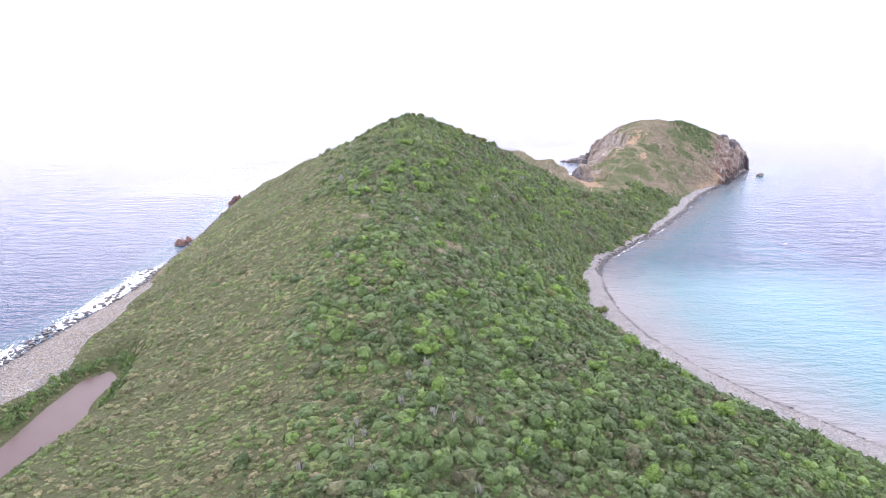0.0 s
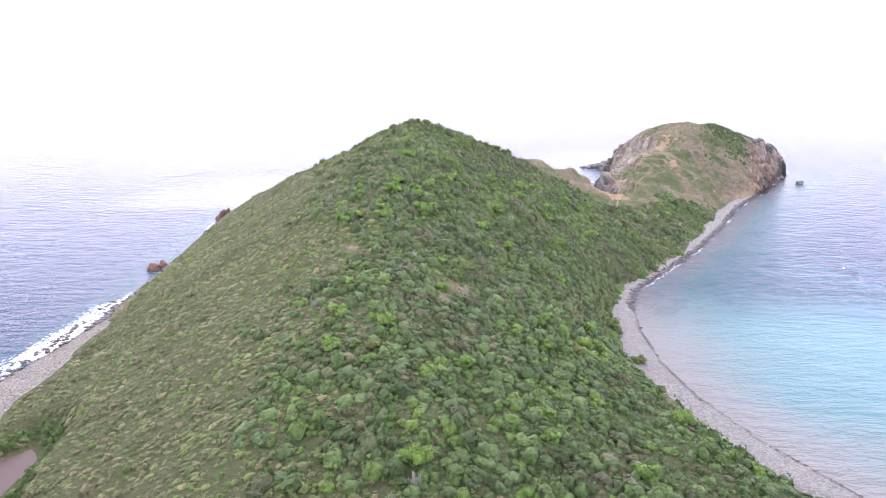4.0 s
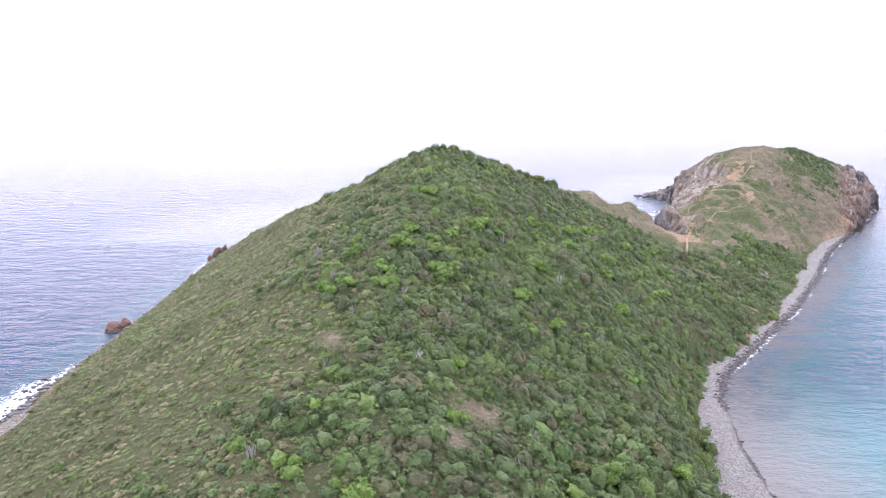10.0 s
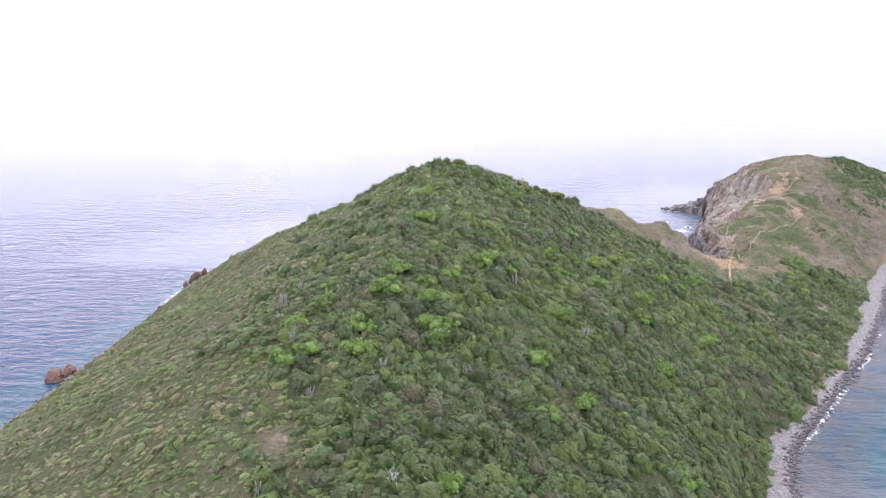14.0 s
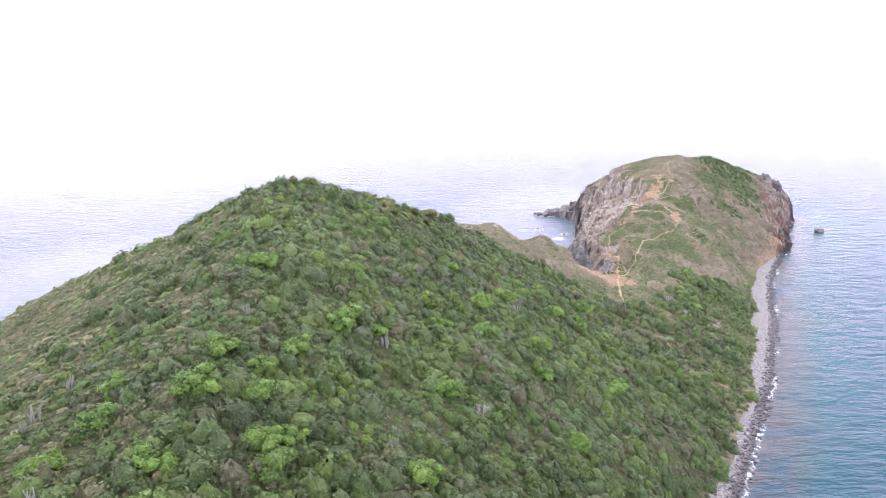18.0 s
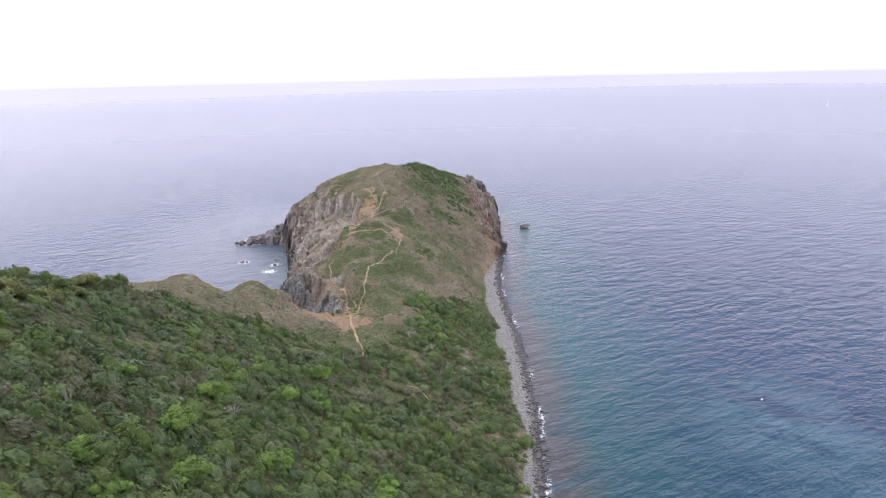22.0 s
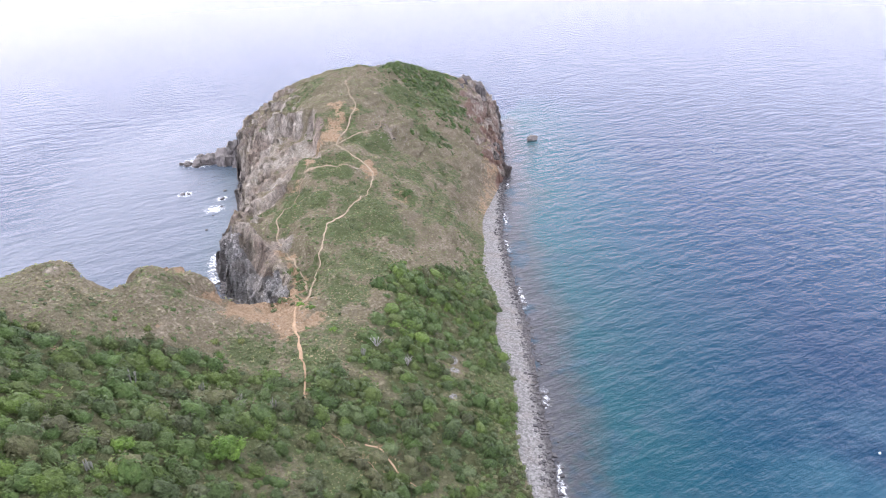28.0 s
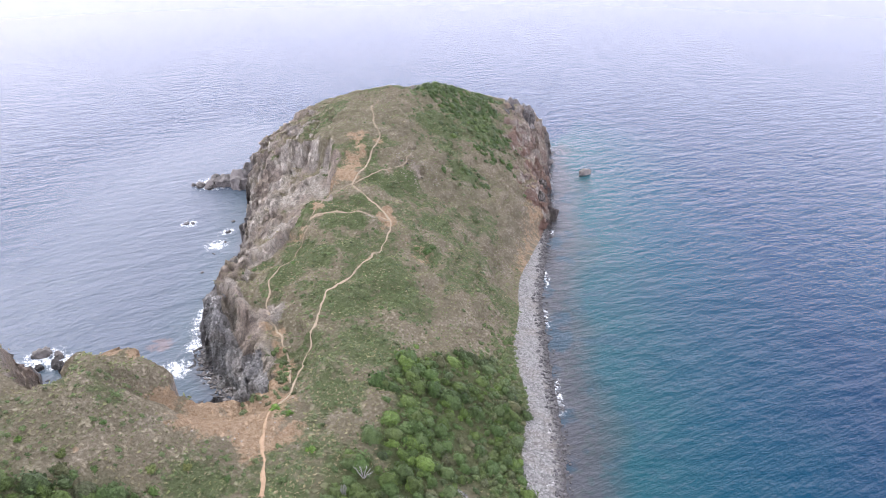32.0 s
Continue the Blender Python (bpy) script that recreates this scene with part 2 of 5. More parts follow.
def sea_material():
    n = Nodes("sea_water", 0.12, 0.2)
    n.bsdf.inputs["IOR"].default_value = 1.333
    depth = n.attr("shoal")
    patch = n.noise(38, 4)
    d = n.math("ADD", depth, n.math("MULTIPLY", n.math("SUBTRACT", patch, 0.5), n.span(depth, 0.0, 0.3, 0.06, 0.4)))
    col = n.ramp(d, (0.0, (0.075, 0.07, 0.07)), (0.08, (0.04, 0.052, 0.056)), (0.2, (0.008, 0.052, 0.068)), (0.55, (0.0002, 0.034, 0.065)), (1.0, (0.0002, 0.021, 0.06)))
    # turquoise over sand; the two outer stops are lightened to paint in reflected sky
    sandy_sheen = n.ramp(d, (0.0, (0.15, 0.14, 0.138)), (0.1, (0.13, 0.145, 0.15)), (0.3, (0.075, 0.15, 0.165)), (0.7, (0.07, 0.165, 0.2)), (1.0, (0.06, 0.125, 0.175)))
    col = n.mix(n.attr("sand"), col, sandy_sheen)
    stones = n.cells(2.2)
    col = n.mix(n.math("MULTIPLY", n.math("MULTIPLY", n.math("SUBTRACT", 1.0, n.attr("sand")), n.span(depth, 0.03, 0.2, 0.75, 0.0)), n.span(stones, 0.2, 0.6)), col, (0.05, 0.05, 0.06))
    reef = n.noise(14, 6)
    col = n.mix(n.math("MULTIPLY", n.math("MULTIPLY", n.span(depth, 0.1, 0.75, 0.7, 0.0), n.math("SUBTRACT", 1.0, n.attr("sand"))), n.span(reef, 0.5, 0.62)), col, (0.02, 0.05, 0.075))
    col = n.mix(n.span(n.math("MULTIPLY", n.attr("weed"), n.noise(3, 5)), 0.22, 0.42, 0.0, 0.85), col, (0.2, 0.085, 0.05))
    # pale sky reflection painted into the water colour off the head's windward side
    col = n.mix(n.math("MULTIPLY", n.attr("sky_sheen"), 0.65), col, (0.11, 0.125, 0.155))
    surf = n.attr("surf")
    foam = n.math("MULTIPLY", n.span(surf, 0.16, 0.5), n.span(n.math("ADD", n.noise(1.5, 8, (1.0, 0.6, 1.0), 0.8), n.math("MULTIPLY", n.math("SUBTRACT", surf, 0.5), 0.35)), 0.46, 0.66))
    col = n.mix(foam, col, (0.78, 0.79, 0.82))
    w1 = n.noise(11, 3, (0.5, 1.0, 1), 0.5)
    w2 = n.noise(4.2, 4, (0.45, 1.0, 1), 0.62)
    w3 = n.noise(1.3, 3, (0.6, 1.0, 1), 0.6)
    n.bump(n.math("ADD", n.math("ADD", n.math("MULTIPLY", w1, 0.9), n.math("MULTIPLY", w2, 0.85)), n.math("MULTIPLY", w3, 0.22)), 0.7, 1.9)
    return n.done(col, n.math("MAXIMUM", n.math("MULTIPLY", foam, 0.7), n.span(n.attr("offing"), 0, 1, 0.27, 0.3)))


def leaf_material(name, hues, gain=1.0):
    """Leaves: a hue for each bush (attribute kin), lighter and darker by bush (tone) and by spray; fine noise darkens
    the bump's hollows.
    """
    n = Nodes(name, 0.6, 0.25)
    isl = n.tree.nodes.new("ShaderNodeNewGeometry").outputs["Random Per Island"]
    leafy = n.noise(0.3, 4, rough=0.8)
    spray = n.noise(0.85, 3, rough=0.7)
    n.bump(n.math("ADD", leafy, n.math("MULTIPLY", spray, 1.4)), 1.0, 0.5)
    col = n.ramp(n.attr("kin"), *[(k / max(1, len(hues) - 1), c) for k, c in enumerate(hues)])
    col = n.mix(n.span(n.noise(1.3, 3), 0.4, 0.7, 0.0, 0.35), col, n.mix(n.attr("tone"), (0.066, 0.1, 0.042), (0.128, 0.152, 0.05)))
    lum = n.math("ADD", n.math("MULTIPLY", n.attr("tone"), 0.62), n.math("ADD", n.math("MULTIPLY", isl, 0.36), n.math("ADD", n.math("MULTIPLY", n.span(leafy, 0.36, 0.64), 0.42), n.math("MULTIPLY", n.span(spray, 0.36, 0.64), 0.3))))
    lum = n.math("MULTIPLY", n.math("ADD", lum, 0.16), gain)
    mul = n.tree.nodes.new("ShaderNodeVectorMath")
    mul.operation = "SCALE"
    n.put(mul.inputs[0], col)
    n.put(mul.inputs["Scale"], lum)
    return n.done(mul.outputs[0])


def plain_material(name, dark, light, size, rough=0.9, spec=0.3, bump=0.4):
    n = Nodes(name, rough, spec)
    v = n.noise(size, 6, rough=0.65)
    n.bump(v, bump, size * 0.5)
    inf = n.tree.nodes.new("ShaderNodeObjectInfo").outputs["Random"]
    isl = n.tree.nodes.new("ShaderNodeNewGeometry").outputs["Random Per Island"]
    col = n.mix(n.span(n.math("ADD", n.math("MULTIPLY", v, 0.7), n.math("MULTIPLY", n.math("ADD", inf, isl), 0.25)), 0.3, 0.75), dark, light)
    return n.done(col)


M_GROUND = ground_material()
M_SEA = sea_material()
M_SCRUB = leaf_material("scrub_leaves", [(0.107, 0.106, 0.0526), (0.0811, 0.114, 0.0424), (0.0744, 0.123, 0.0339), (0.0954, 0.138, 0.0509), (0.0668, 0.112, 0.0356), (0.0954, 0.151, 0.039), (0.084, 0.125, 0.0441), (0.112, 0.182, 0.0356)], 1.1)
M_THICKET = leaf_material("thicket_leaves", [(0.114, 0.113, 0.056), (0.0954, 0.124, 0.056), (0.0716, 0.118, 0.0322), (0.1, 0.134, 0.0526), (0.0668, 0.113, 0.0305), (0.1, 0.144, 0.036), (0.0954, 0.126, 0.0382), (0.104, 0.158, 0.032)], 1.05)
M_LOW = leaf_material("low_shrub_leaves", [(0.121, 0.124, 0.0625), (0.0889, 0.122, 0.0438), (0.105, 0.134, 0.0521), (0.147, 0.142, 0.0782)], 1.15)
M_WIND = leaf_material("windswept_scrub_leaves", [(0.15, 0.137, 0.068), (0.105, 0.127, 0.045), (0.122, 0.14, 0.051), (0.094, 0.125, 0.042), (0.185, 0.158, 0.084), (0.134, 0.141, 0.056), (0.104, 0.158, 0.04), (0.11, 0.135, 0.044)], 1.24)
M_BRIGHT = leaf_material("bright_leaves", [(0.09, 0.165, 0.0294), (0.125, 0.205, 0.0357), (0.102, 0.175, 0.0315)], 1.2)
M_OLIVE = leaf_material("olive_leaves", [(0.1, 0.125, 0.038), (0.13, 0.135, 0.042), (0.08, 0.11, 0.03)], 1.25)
M_DRY = leaf_material("dry_grass_blades", [(0.2, 0.165, 0.095), (0.155, 0.145, 0.07), (0.115, 0.135, 0.05), (0.185, 0.16, 0.09)], 1.2)
M_BARK = plain_material("grey_bark", (0.1, 0.085, 0.07), (0.24, 0.21, 0.18), 0.4)
M_CACTUS = plain_material("grey_green_cactus_skin", (0.1, 0.105, 0.085), (0.22, 0.22, 0.185), 0.35)
M_STONE = plain_material("beach_stone", (0.22, 0.21, 0.205), (0.42, 0.4, 0.39), 0.9)
M_SCREE = plain_material("pale_tan_stone", (0.17, 0.14, 0.115), (0.36, 0.31, 0.26), 0.6)
M_WET = plain_material("wet_dark_rock", (0.022, 0.02, 0.022), (0.09, 0.082, 0.085), 1.2, 0.65, 0.3)
M_RED = plain_material("red_brown_rock", (0.08, 0.05, 0.042), (0.19, 0.115, 0.095), 2.5, 0.85)
M_GREY = plain_material("grey_rock", (0.045, 0.042, 0.042), (0.2, 0.178, 0.167), 2.0, 0.85)


def cliff_material():
    n = Nodes("jointed_cliff_rock", 0.9, 0.25)
    seam = n.noise(2.0, 9, (1, 1, 0.6), 0.74)
    crack = n.math("ABSOLUTE", n.math("SUBTRACT", n.noise(2.0, 7, (1, 1, 0.5), 0.7), 0.5))
    col = n.ramp(seam, (0.34, (0.12, 0.106, 0.096)), (0.5, (0.24, 0.212, 0.19)), (0.62, (0.34, 0.302, 0.27)), (0.78, (0.43, 0.39, 0.35)))
    col = n.mix(n.span(crack, 0.0, 0.035, 0.75, 0.0), col, (0.045, 0.038, 0.036))
    block = n.cells(1.8, feature="DISTANCE_TO_EDGE", stretch=(1, 1, 0.55))
    col = n.mix(n.span(block, 0.0, 0.08, 0.7, 0.0), col, (0.05, 0.043, 0.04))
    n.bump(n.math("ADD", n.math("ADD", seam, n.span(block, 0.0, 0.15)), n.math("MULTIPLY", n.span(crack, 0.0, 0.1), 0.5)), 0.9, 0.7)
    return n.done(col)


M_CLIFF = cliff_material()
M_TAN = plain_material("tan_beach_stone", (0.17, 0.145, 0.12), (0.38, 0.33, 0.275), 0.9)
M_PATH = plain_material("trodden_earth", (0.2, 0.15, 0.1), (0.31, 0.245, 0.175), 1.4, 0.95, 0.1)
M_EARTH = plain_material("red_earth", (0.22, 0.145, 0.09), (0.36, 0.25, 0.165), 1.1, 0.95, 0.1)
M_TWIG = plain_material("grey_dead_wood", (0.2, 0.18, 0.17), (0.4, 0.37, 0.36), 0.3)
M_HULL = plain_material("white_hull", (0.75, 0.75, 0.75), (0.85, 0.85, 0.85), 2.0, 0.4, 0.5, 0.0)


def pond_material():
    n = Nodes("muddy_pond_water", 0.3, 0.1)
    n.bump(n.noise(1.6, 3), 0.1, 0.2)
    return n.done(n.mix(n.noise(9, 4), (0.062, 0.036, 0.034), (0.08, 0.05, 0.047)))


M_POND = pond_material()


# ---- mesh helpers ----
def part(name, bm, material, parent=None, label="", smooth=False):
    """Links a bmesh as one mesh object, under a thing or on its own."""
    me = bpy.data.meshes.new(name)
    bm.to_mesh(me)
    bm.free()
    me.materials.append(material)
    if smooth:
        me.shade_smooth()
    ob = new(name, me)
    ob.parent = parent
    return tagged(ob, label)


def sheet(name, verts, quads, material, smooth=False, tris=None, **values):
    """One mesh object from arrays of corners, four-sided and three-sided faces, with float attributes by corner."""
    verts, quads = np.asarray(verts, np.float32), np.asarray(quads, np.int32)
    tris = np.zeros((0, 3), np.int32) if tris is None else np.asarray(tris, np.int32)
    me = bpy.data.meshes.new(name)
    me.vertices.add(len(verts))
    me.vertices.foreach_set("co", verts.ravel())
    me.loops.add(quads.size + tris.size)
    me.loops.foreach_set("vertex_index", np.concatenate([quads.ravel(), tris.ravel()]))
    me.polygons.add(len(quads) + len(tris))
    me.polygons.foreach_set("loop_start", np.concatenate([np.arange(0, quads.size, 4), quads.size + np.arange(0, tris.size, 3)]).astype(np.int32))
    me.polygons.foreach_set("use_smooth", np.full(len(quads) + len(tris), smooth))
    me.update(calc_edges=True)
    for key, v in values.items():
        me.attributes.new(key, "FLOAT", "POINT").data.foreach_set("value", np.asarray(v, np.float32).ravel())
    me.materials.append(material)
    return new(name, me)


def lattice(nx, ny):
    i = (np.arange(ny - 1)[:, None] * nx + np.arange(nx - 1)).ravel()
    return np.stack([i, i + 1, i + nx + 1, i + nx], 1)


def vnoise(x, y, z=0.0):
    """Smooth value noise, 0..1."""
    x, y, z = np.broadcast_arrays(np.asarray(x, float), np.asarray(y, float), np.asarray(z, float))
    ix, iy, iz = (np.floor(v).astype(np.int64) for v in (x, y, z))
    fx, fy, fz = (v - i for v, i in ((x, ix), (y, iy), (z, iz)))
    fx, fy, fz = (f * f * (3 - 2 * f) for f in (fx, fy, fz))

    def h(a, b, c):
        k = (a * 374761393 + b * 668265263 + c * 1274126177) & 0x7FFFFFFF
        k = ((k ^ (k >> 13)) * 1103515245) & 0x7FFFFFFF
        return ((k ^ (k >> 16)) & 0xFFFF) / 65535.0

    out = 0
    for a in (0, 1):
        for b in (0, 1):
            for c in (0, 1):
                out = out + h(ix + a, iy + b, iz + c) * (fx if a else 1 - fx) * (fy if b else 1 - fy) * (fz if c else 1 - fz)
    return out


def fbm(x, y, z=0.0, octaves=4):
    total, amp, norm = 0, 1.0, 0.0
    for k in range(octaves):
        total, norm = total + amp * vnoise(x * 2 ** k + 17 * k, y * 2 ** k - 9 * k, np.asarray(z) * 2 ** k), norm + amp
        amp *= 0.5
    return total / norm


def step(a, b, v):
    t = np.clip((v - a) / (b - a), 0, 1)
    return t * t * (3 - 2 * t)


# ---- the headland ----
# plan: waterline, ridge line and slopes
BAY = [(334, -129), (259, 46), (194, 135), (156, 191), (133, 224), (118, 253), (108, 283), (104, 315), (106, 348), (111, 380), (120, 401),
       (136, 421), (164, 456), (187, 485), (210.5, 519.5), (229, 547), (245, 573.5), (266, 607), (289, 636), (314, 666), (346, 710), (370, 748)]
HEAD = [(388, 770), (386, 798), (333, 829), (282, 846), (237, 832), (217, 804), (203, 766), (184, 714), (171, 684), (155, 654), (147, 627), (150, 606), (151, 594), (145, 593),
        (139, 606), (130, 621), (115, 632), (99, 644), (77, 650)]
WINDWARD = [(26, 661), (-55, 660), (-114, 641), (-144, 601), (-147, 548), (-145, 491), (-145, 433), (-145, 390), (-147, 357), (-152, 323), (-161, 280), (-169, 233), (-184, 167), (-219, 62), (-256, -109)]
RIDGE = [(39, -119, 22), (20, -3, 26), (7, 112, 32), (3, 179, 35), (-8, 285, 47), (-21, 362, 55), (-15, 410, 60), (-4, 460, 69.5), (0, 505, 78), (12, 532, 70), (31, 553, 63.5), (48, 563, 55.5), (68, 572, 46.5),
         (103, 585, 39), (116, 582, 35.5), (129, 583, 31), (136, 578, 23.5), (157, 572, 18), (176, 599, 22), (199, 628, 28), (216, 666, 38), (234, 696, 50), (251, 727, 57), (286, 740, 55), (322, 748, 46), (348, 755, 34)]


def chain(points, step):
    p = np.array(points, float)
    d = np.r_[0, np.cumsum(np.hypot(*np.diff(p[:, :2], axis=0).T))]
    s = np.arange(0, d[-1], step)
    return np.stack([np.interp(s, d, p[:, k]) for k in range(p.shape[1])], 1)


COAST = chain(BAY + HEAD + WINDWARD + [BAY[0]], 3.0)
SPINE = chain(RIDGE, 6.0)


def inside(x, y):
    c = np.array(BAY + HEAD + WINDWARD, float)
    n, odd = len(c), np.zeros(np.shape(x), bool)
    for i in range(n):
        (ax, ay), (bx, by) = c[i], c[(i + 1) % n]
        if ay != by:
            odd ^= ((ay > y) != (by > y)) & (x < (bx - ax) * (y - ay) / (by - ay) + ax)
    return odd


def nearest(x, y, c):
    d = np.full(x.shape, 1e18)
    for k in range(len(c)):
        np.minimum(d, (x - c[k, 0]) ** 2 + (y - c[k, 1]) ** 2, out=d)
    return np.sqrt(d)


def bump(x, y, cx, cy, r):
    return np.exp(-((x - cx) ** 2 + (y - cy) ** 2) / r ** 2)


def coast_distance(x, y):
    """Metres from the waterline, negative at sea."""
    return np.where(inside(x, y), 1, -1) * nearest(x, y, COAST)


def bare_height(x, y, dc):
    """Ground height by ridge height and share of the way from coast to ridge."""
    w, wz, d2 = 0, 0, np.full(x.shape, 1e18)
    for sx, sy, sz in SPINE:
        q = (x - sx) ** 2 + (y - sy) ** 2
        d2 = np.minimum(d2, q)
        k = 1 / (q + 60) ** 2.2
        w, wz = w + k, wz + k * sz
    zr, dr = wz / w, np.sqrt(d2 + ROUND ** 2) - ROUND
    s = np.clip(dc, 0, None) / (np.clip(dc, 0, None) + dr + 1e-6)
    # steepness at the coast: beach slopes 1.1, windward flank convex, sea cliffs of the head near upright
    num, den = 0.95 * 0.25 + 0 * x, 0.25 + 0 * x
    for cx, cy, r, v in SLOPES:
        b = bump(x, y, cx, cy, r)
        num, den = num + b * v, den + b
    p = num / den
    z = zr * s ** p
    return np.where(dc > 0, z + 0.2, np.maximum(dc * 0.12, -9))


ROUND = 22
SLOPES = [(-128, 462, 90, 0.78), (-105, 392, 30, 1.1), (-112, 442, 34, 1.05), (-117, 576, 80, 0.77), (-141, 223, 80, 1.7), (114, 310, 60, 0.8), (136, 405, 50, 0.9), (198, 527, 45, 1.9), (172, 509, 30, 1.5), (176, 555, 24, 1.45), (6, 649, 60, 0.5),
          (117, 607, 22, 0.3), (148, 596, 22, 0.16), (158, 643, 26, 0.16), (184, 700, 30, 0.2), (212, 750, 34, 0.19), (215, 785, 34, 0.3), (282, 821, 50, 0.4), (363, 761, 35, 0.4), (322, 686, 30, 0.7), (38, 360, 48, 0.7), (30, 410, 40, 0.75), (260, 611, 36, 1.25)]

POND = [(-136, 146), (-134, 184), (-132, 220), (-129, 243), (-119, 254), (-112, 245), (-113, 223), (-109, 210), (-117, 192), (-121, 174), (-119, 145)]
SADDLE_WAY = [(147, 546), (150, 556), (152, 563), (155, 569), (159, 573)]
MAIN_WAY = [(159, 573), (162, 576), (165, 581), (169, 587), (174, 593), (179, 601), (185, 609), (193, 614), (200, 619), (211, 627), (217, 633), (221, 639), (220, 646), (218, 653), (216, 659), (216, 664), (219, 667), (224, 671), (231, 678), (239, 688), (240, 696), (245, 710), (252, 719)]
CLIFF_WAY = [(164, 582), (167, 592), (168, 603), (168, 612), (168, 618), (171, 623), (172, 627), (177, 632), (183, 638), (188, 643), (194, 651), (200, 656), (206, 661), (216, 664)]
CROSS_WAY = [(186, 653), (194, 651), (200, 650), (207, 647), (215, 643), (221, 640)]
SPUR_WAY = [(216, 664), (222, 666), (231, 668), (242, 671), (249, 677)]
THICKET_WAY = [(147, 546), (145, 539), (141, 529), (139.5, 521), (141, 515), (143, 508), (145, 503), (146, 499)]
LOWER_WAY = [(147, 508.5), (149.5, 506), (150, 499), (152, 492)]
KNOB_WAY = [(94, 556), (106, 557), (116, 562), (123, 563), (130, 565), (137, 567), (145, 568), (154, 569)]
WAYS = [MAIN_WAY, CLIFF_WAY, CROSS_WAY, SPUR_WAY, THICKET_WAY, LOWER_WAY, SADDLE_WAY, KNOB_WAY]


# edge of the drop round the cove, from the knob over the saddle to the head, with its height
RIM = [(119, 608, 24), (124, 604, 27.5), (130, 597, 27.5), (134, 589, 27), (137, 583, 23.5), (141, 579.5, 19.5), (149, 579, 17.5), (158, 580, 17), (162, 586, 17), (163, 598, 18), (163, 612, 20), (161, 625, 23), (161, 639, 25), (166, 652, 24)]


def polygon(points, x, y):
    odd = np.zeros(np.shape(x), bool)
    for (ax, ay), (bx, by) in zip(points, points[1:] + points[:1]):
        if ay != by:
            odd ^= ((ay > y) != (by > y)) & (x < (bx - ax) * (y - ay) / (by - ay) + ax)
    return odd


def beach_width(x, y):
    bay = np.interp(y, (190, 270, 297, 342, 372, 416, 440, 466, 484, 513, 552, 605, 640, 668), (18, 16, 16, 12.5, 9, 5.5, 4.2, 4, 6, 8, 9.6, 9.4, 5.5, 0)) + 1.3 * np.sin(y / 7) * (y < 640)
    lee = np.interp(y, (0, 225, 245, 262, 283, 308, 330, 351, 368), (28, 29, 31, 27, 20, 16, 12, 6, 0)) + 2 * np.sin(y / 9) * (y < 355)
    return np.where(x > 20, bay, lee)


def ridged(x, y):
    return 1 - 2 * np.abs(fbm(x, y, 0, 3) - 0.5) * 1.6


CLIFFS = [(151, 600, 13), (156, 622, 15), (160, 645, 14), (170, 672, 17), (182, 700, 24), (198, 730, 26), (212, 760, 26), (222, 795, 28), (258, 825, 34), (300, 830, 36), (350, 800, 36), (372, 765, 26), (356, 733, 22), (338, 706, 19), (318, 678, 13), (100, 618, 14), (92, 632, 14)]


def craggy(x, y):
    """Share of broken sea cliff, 0..1."""
    v = np.zeros(np.shape(x))
    for cx, cy, r in CLIFFS:
        v = np.maximum(v, bump(x, y, cx, cy, r))
    return np.clip(v * 1.3, 0, 1)


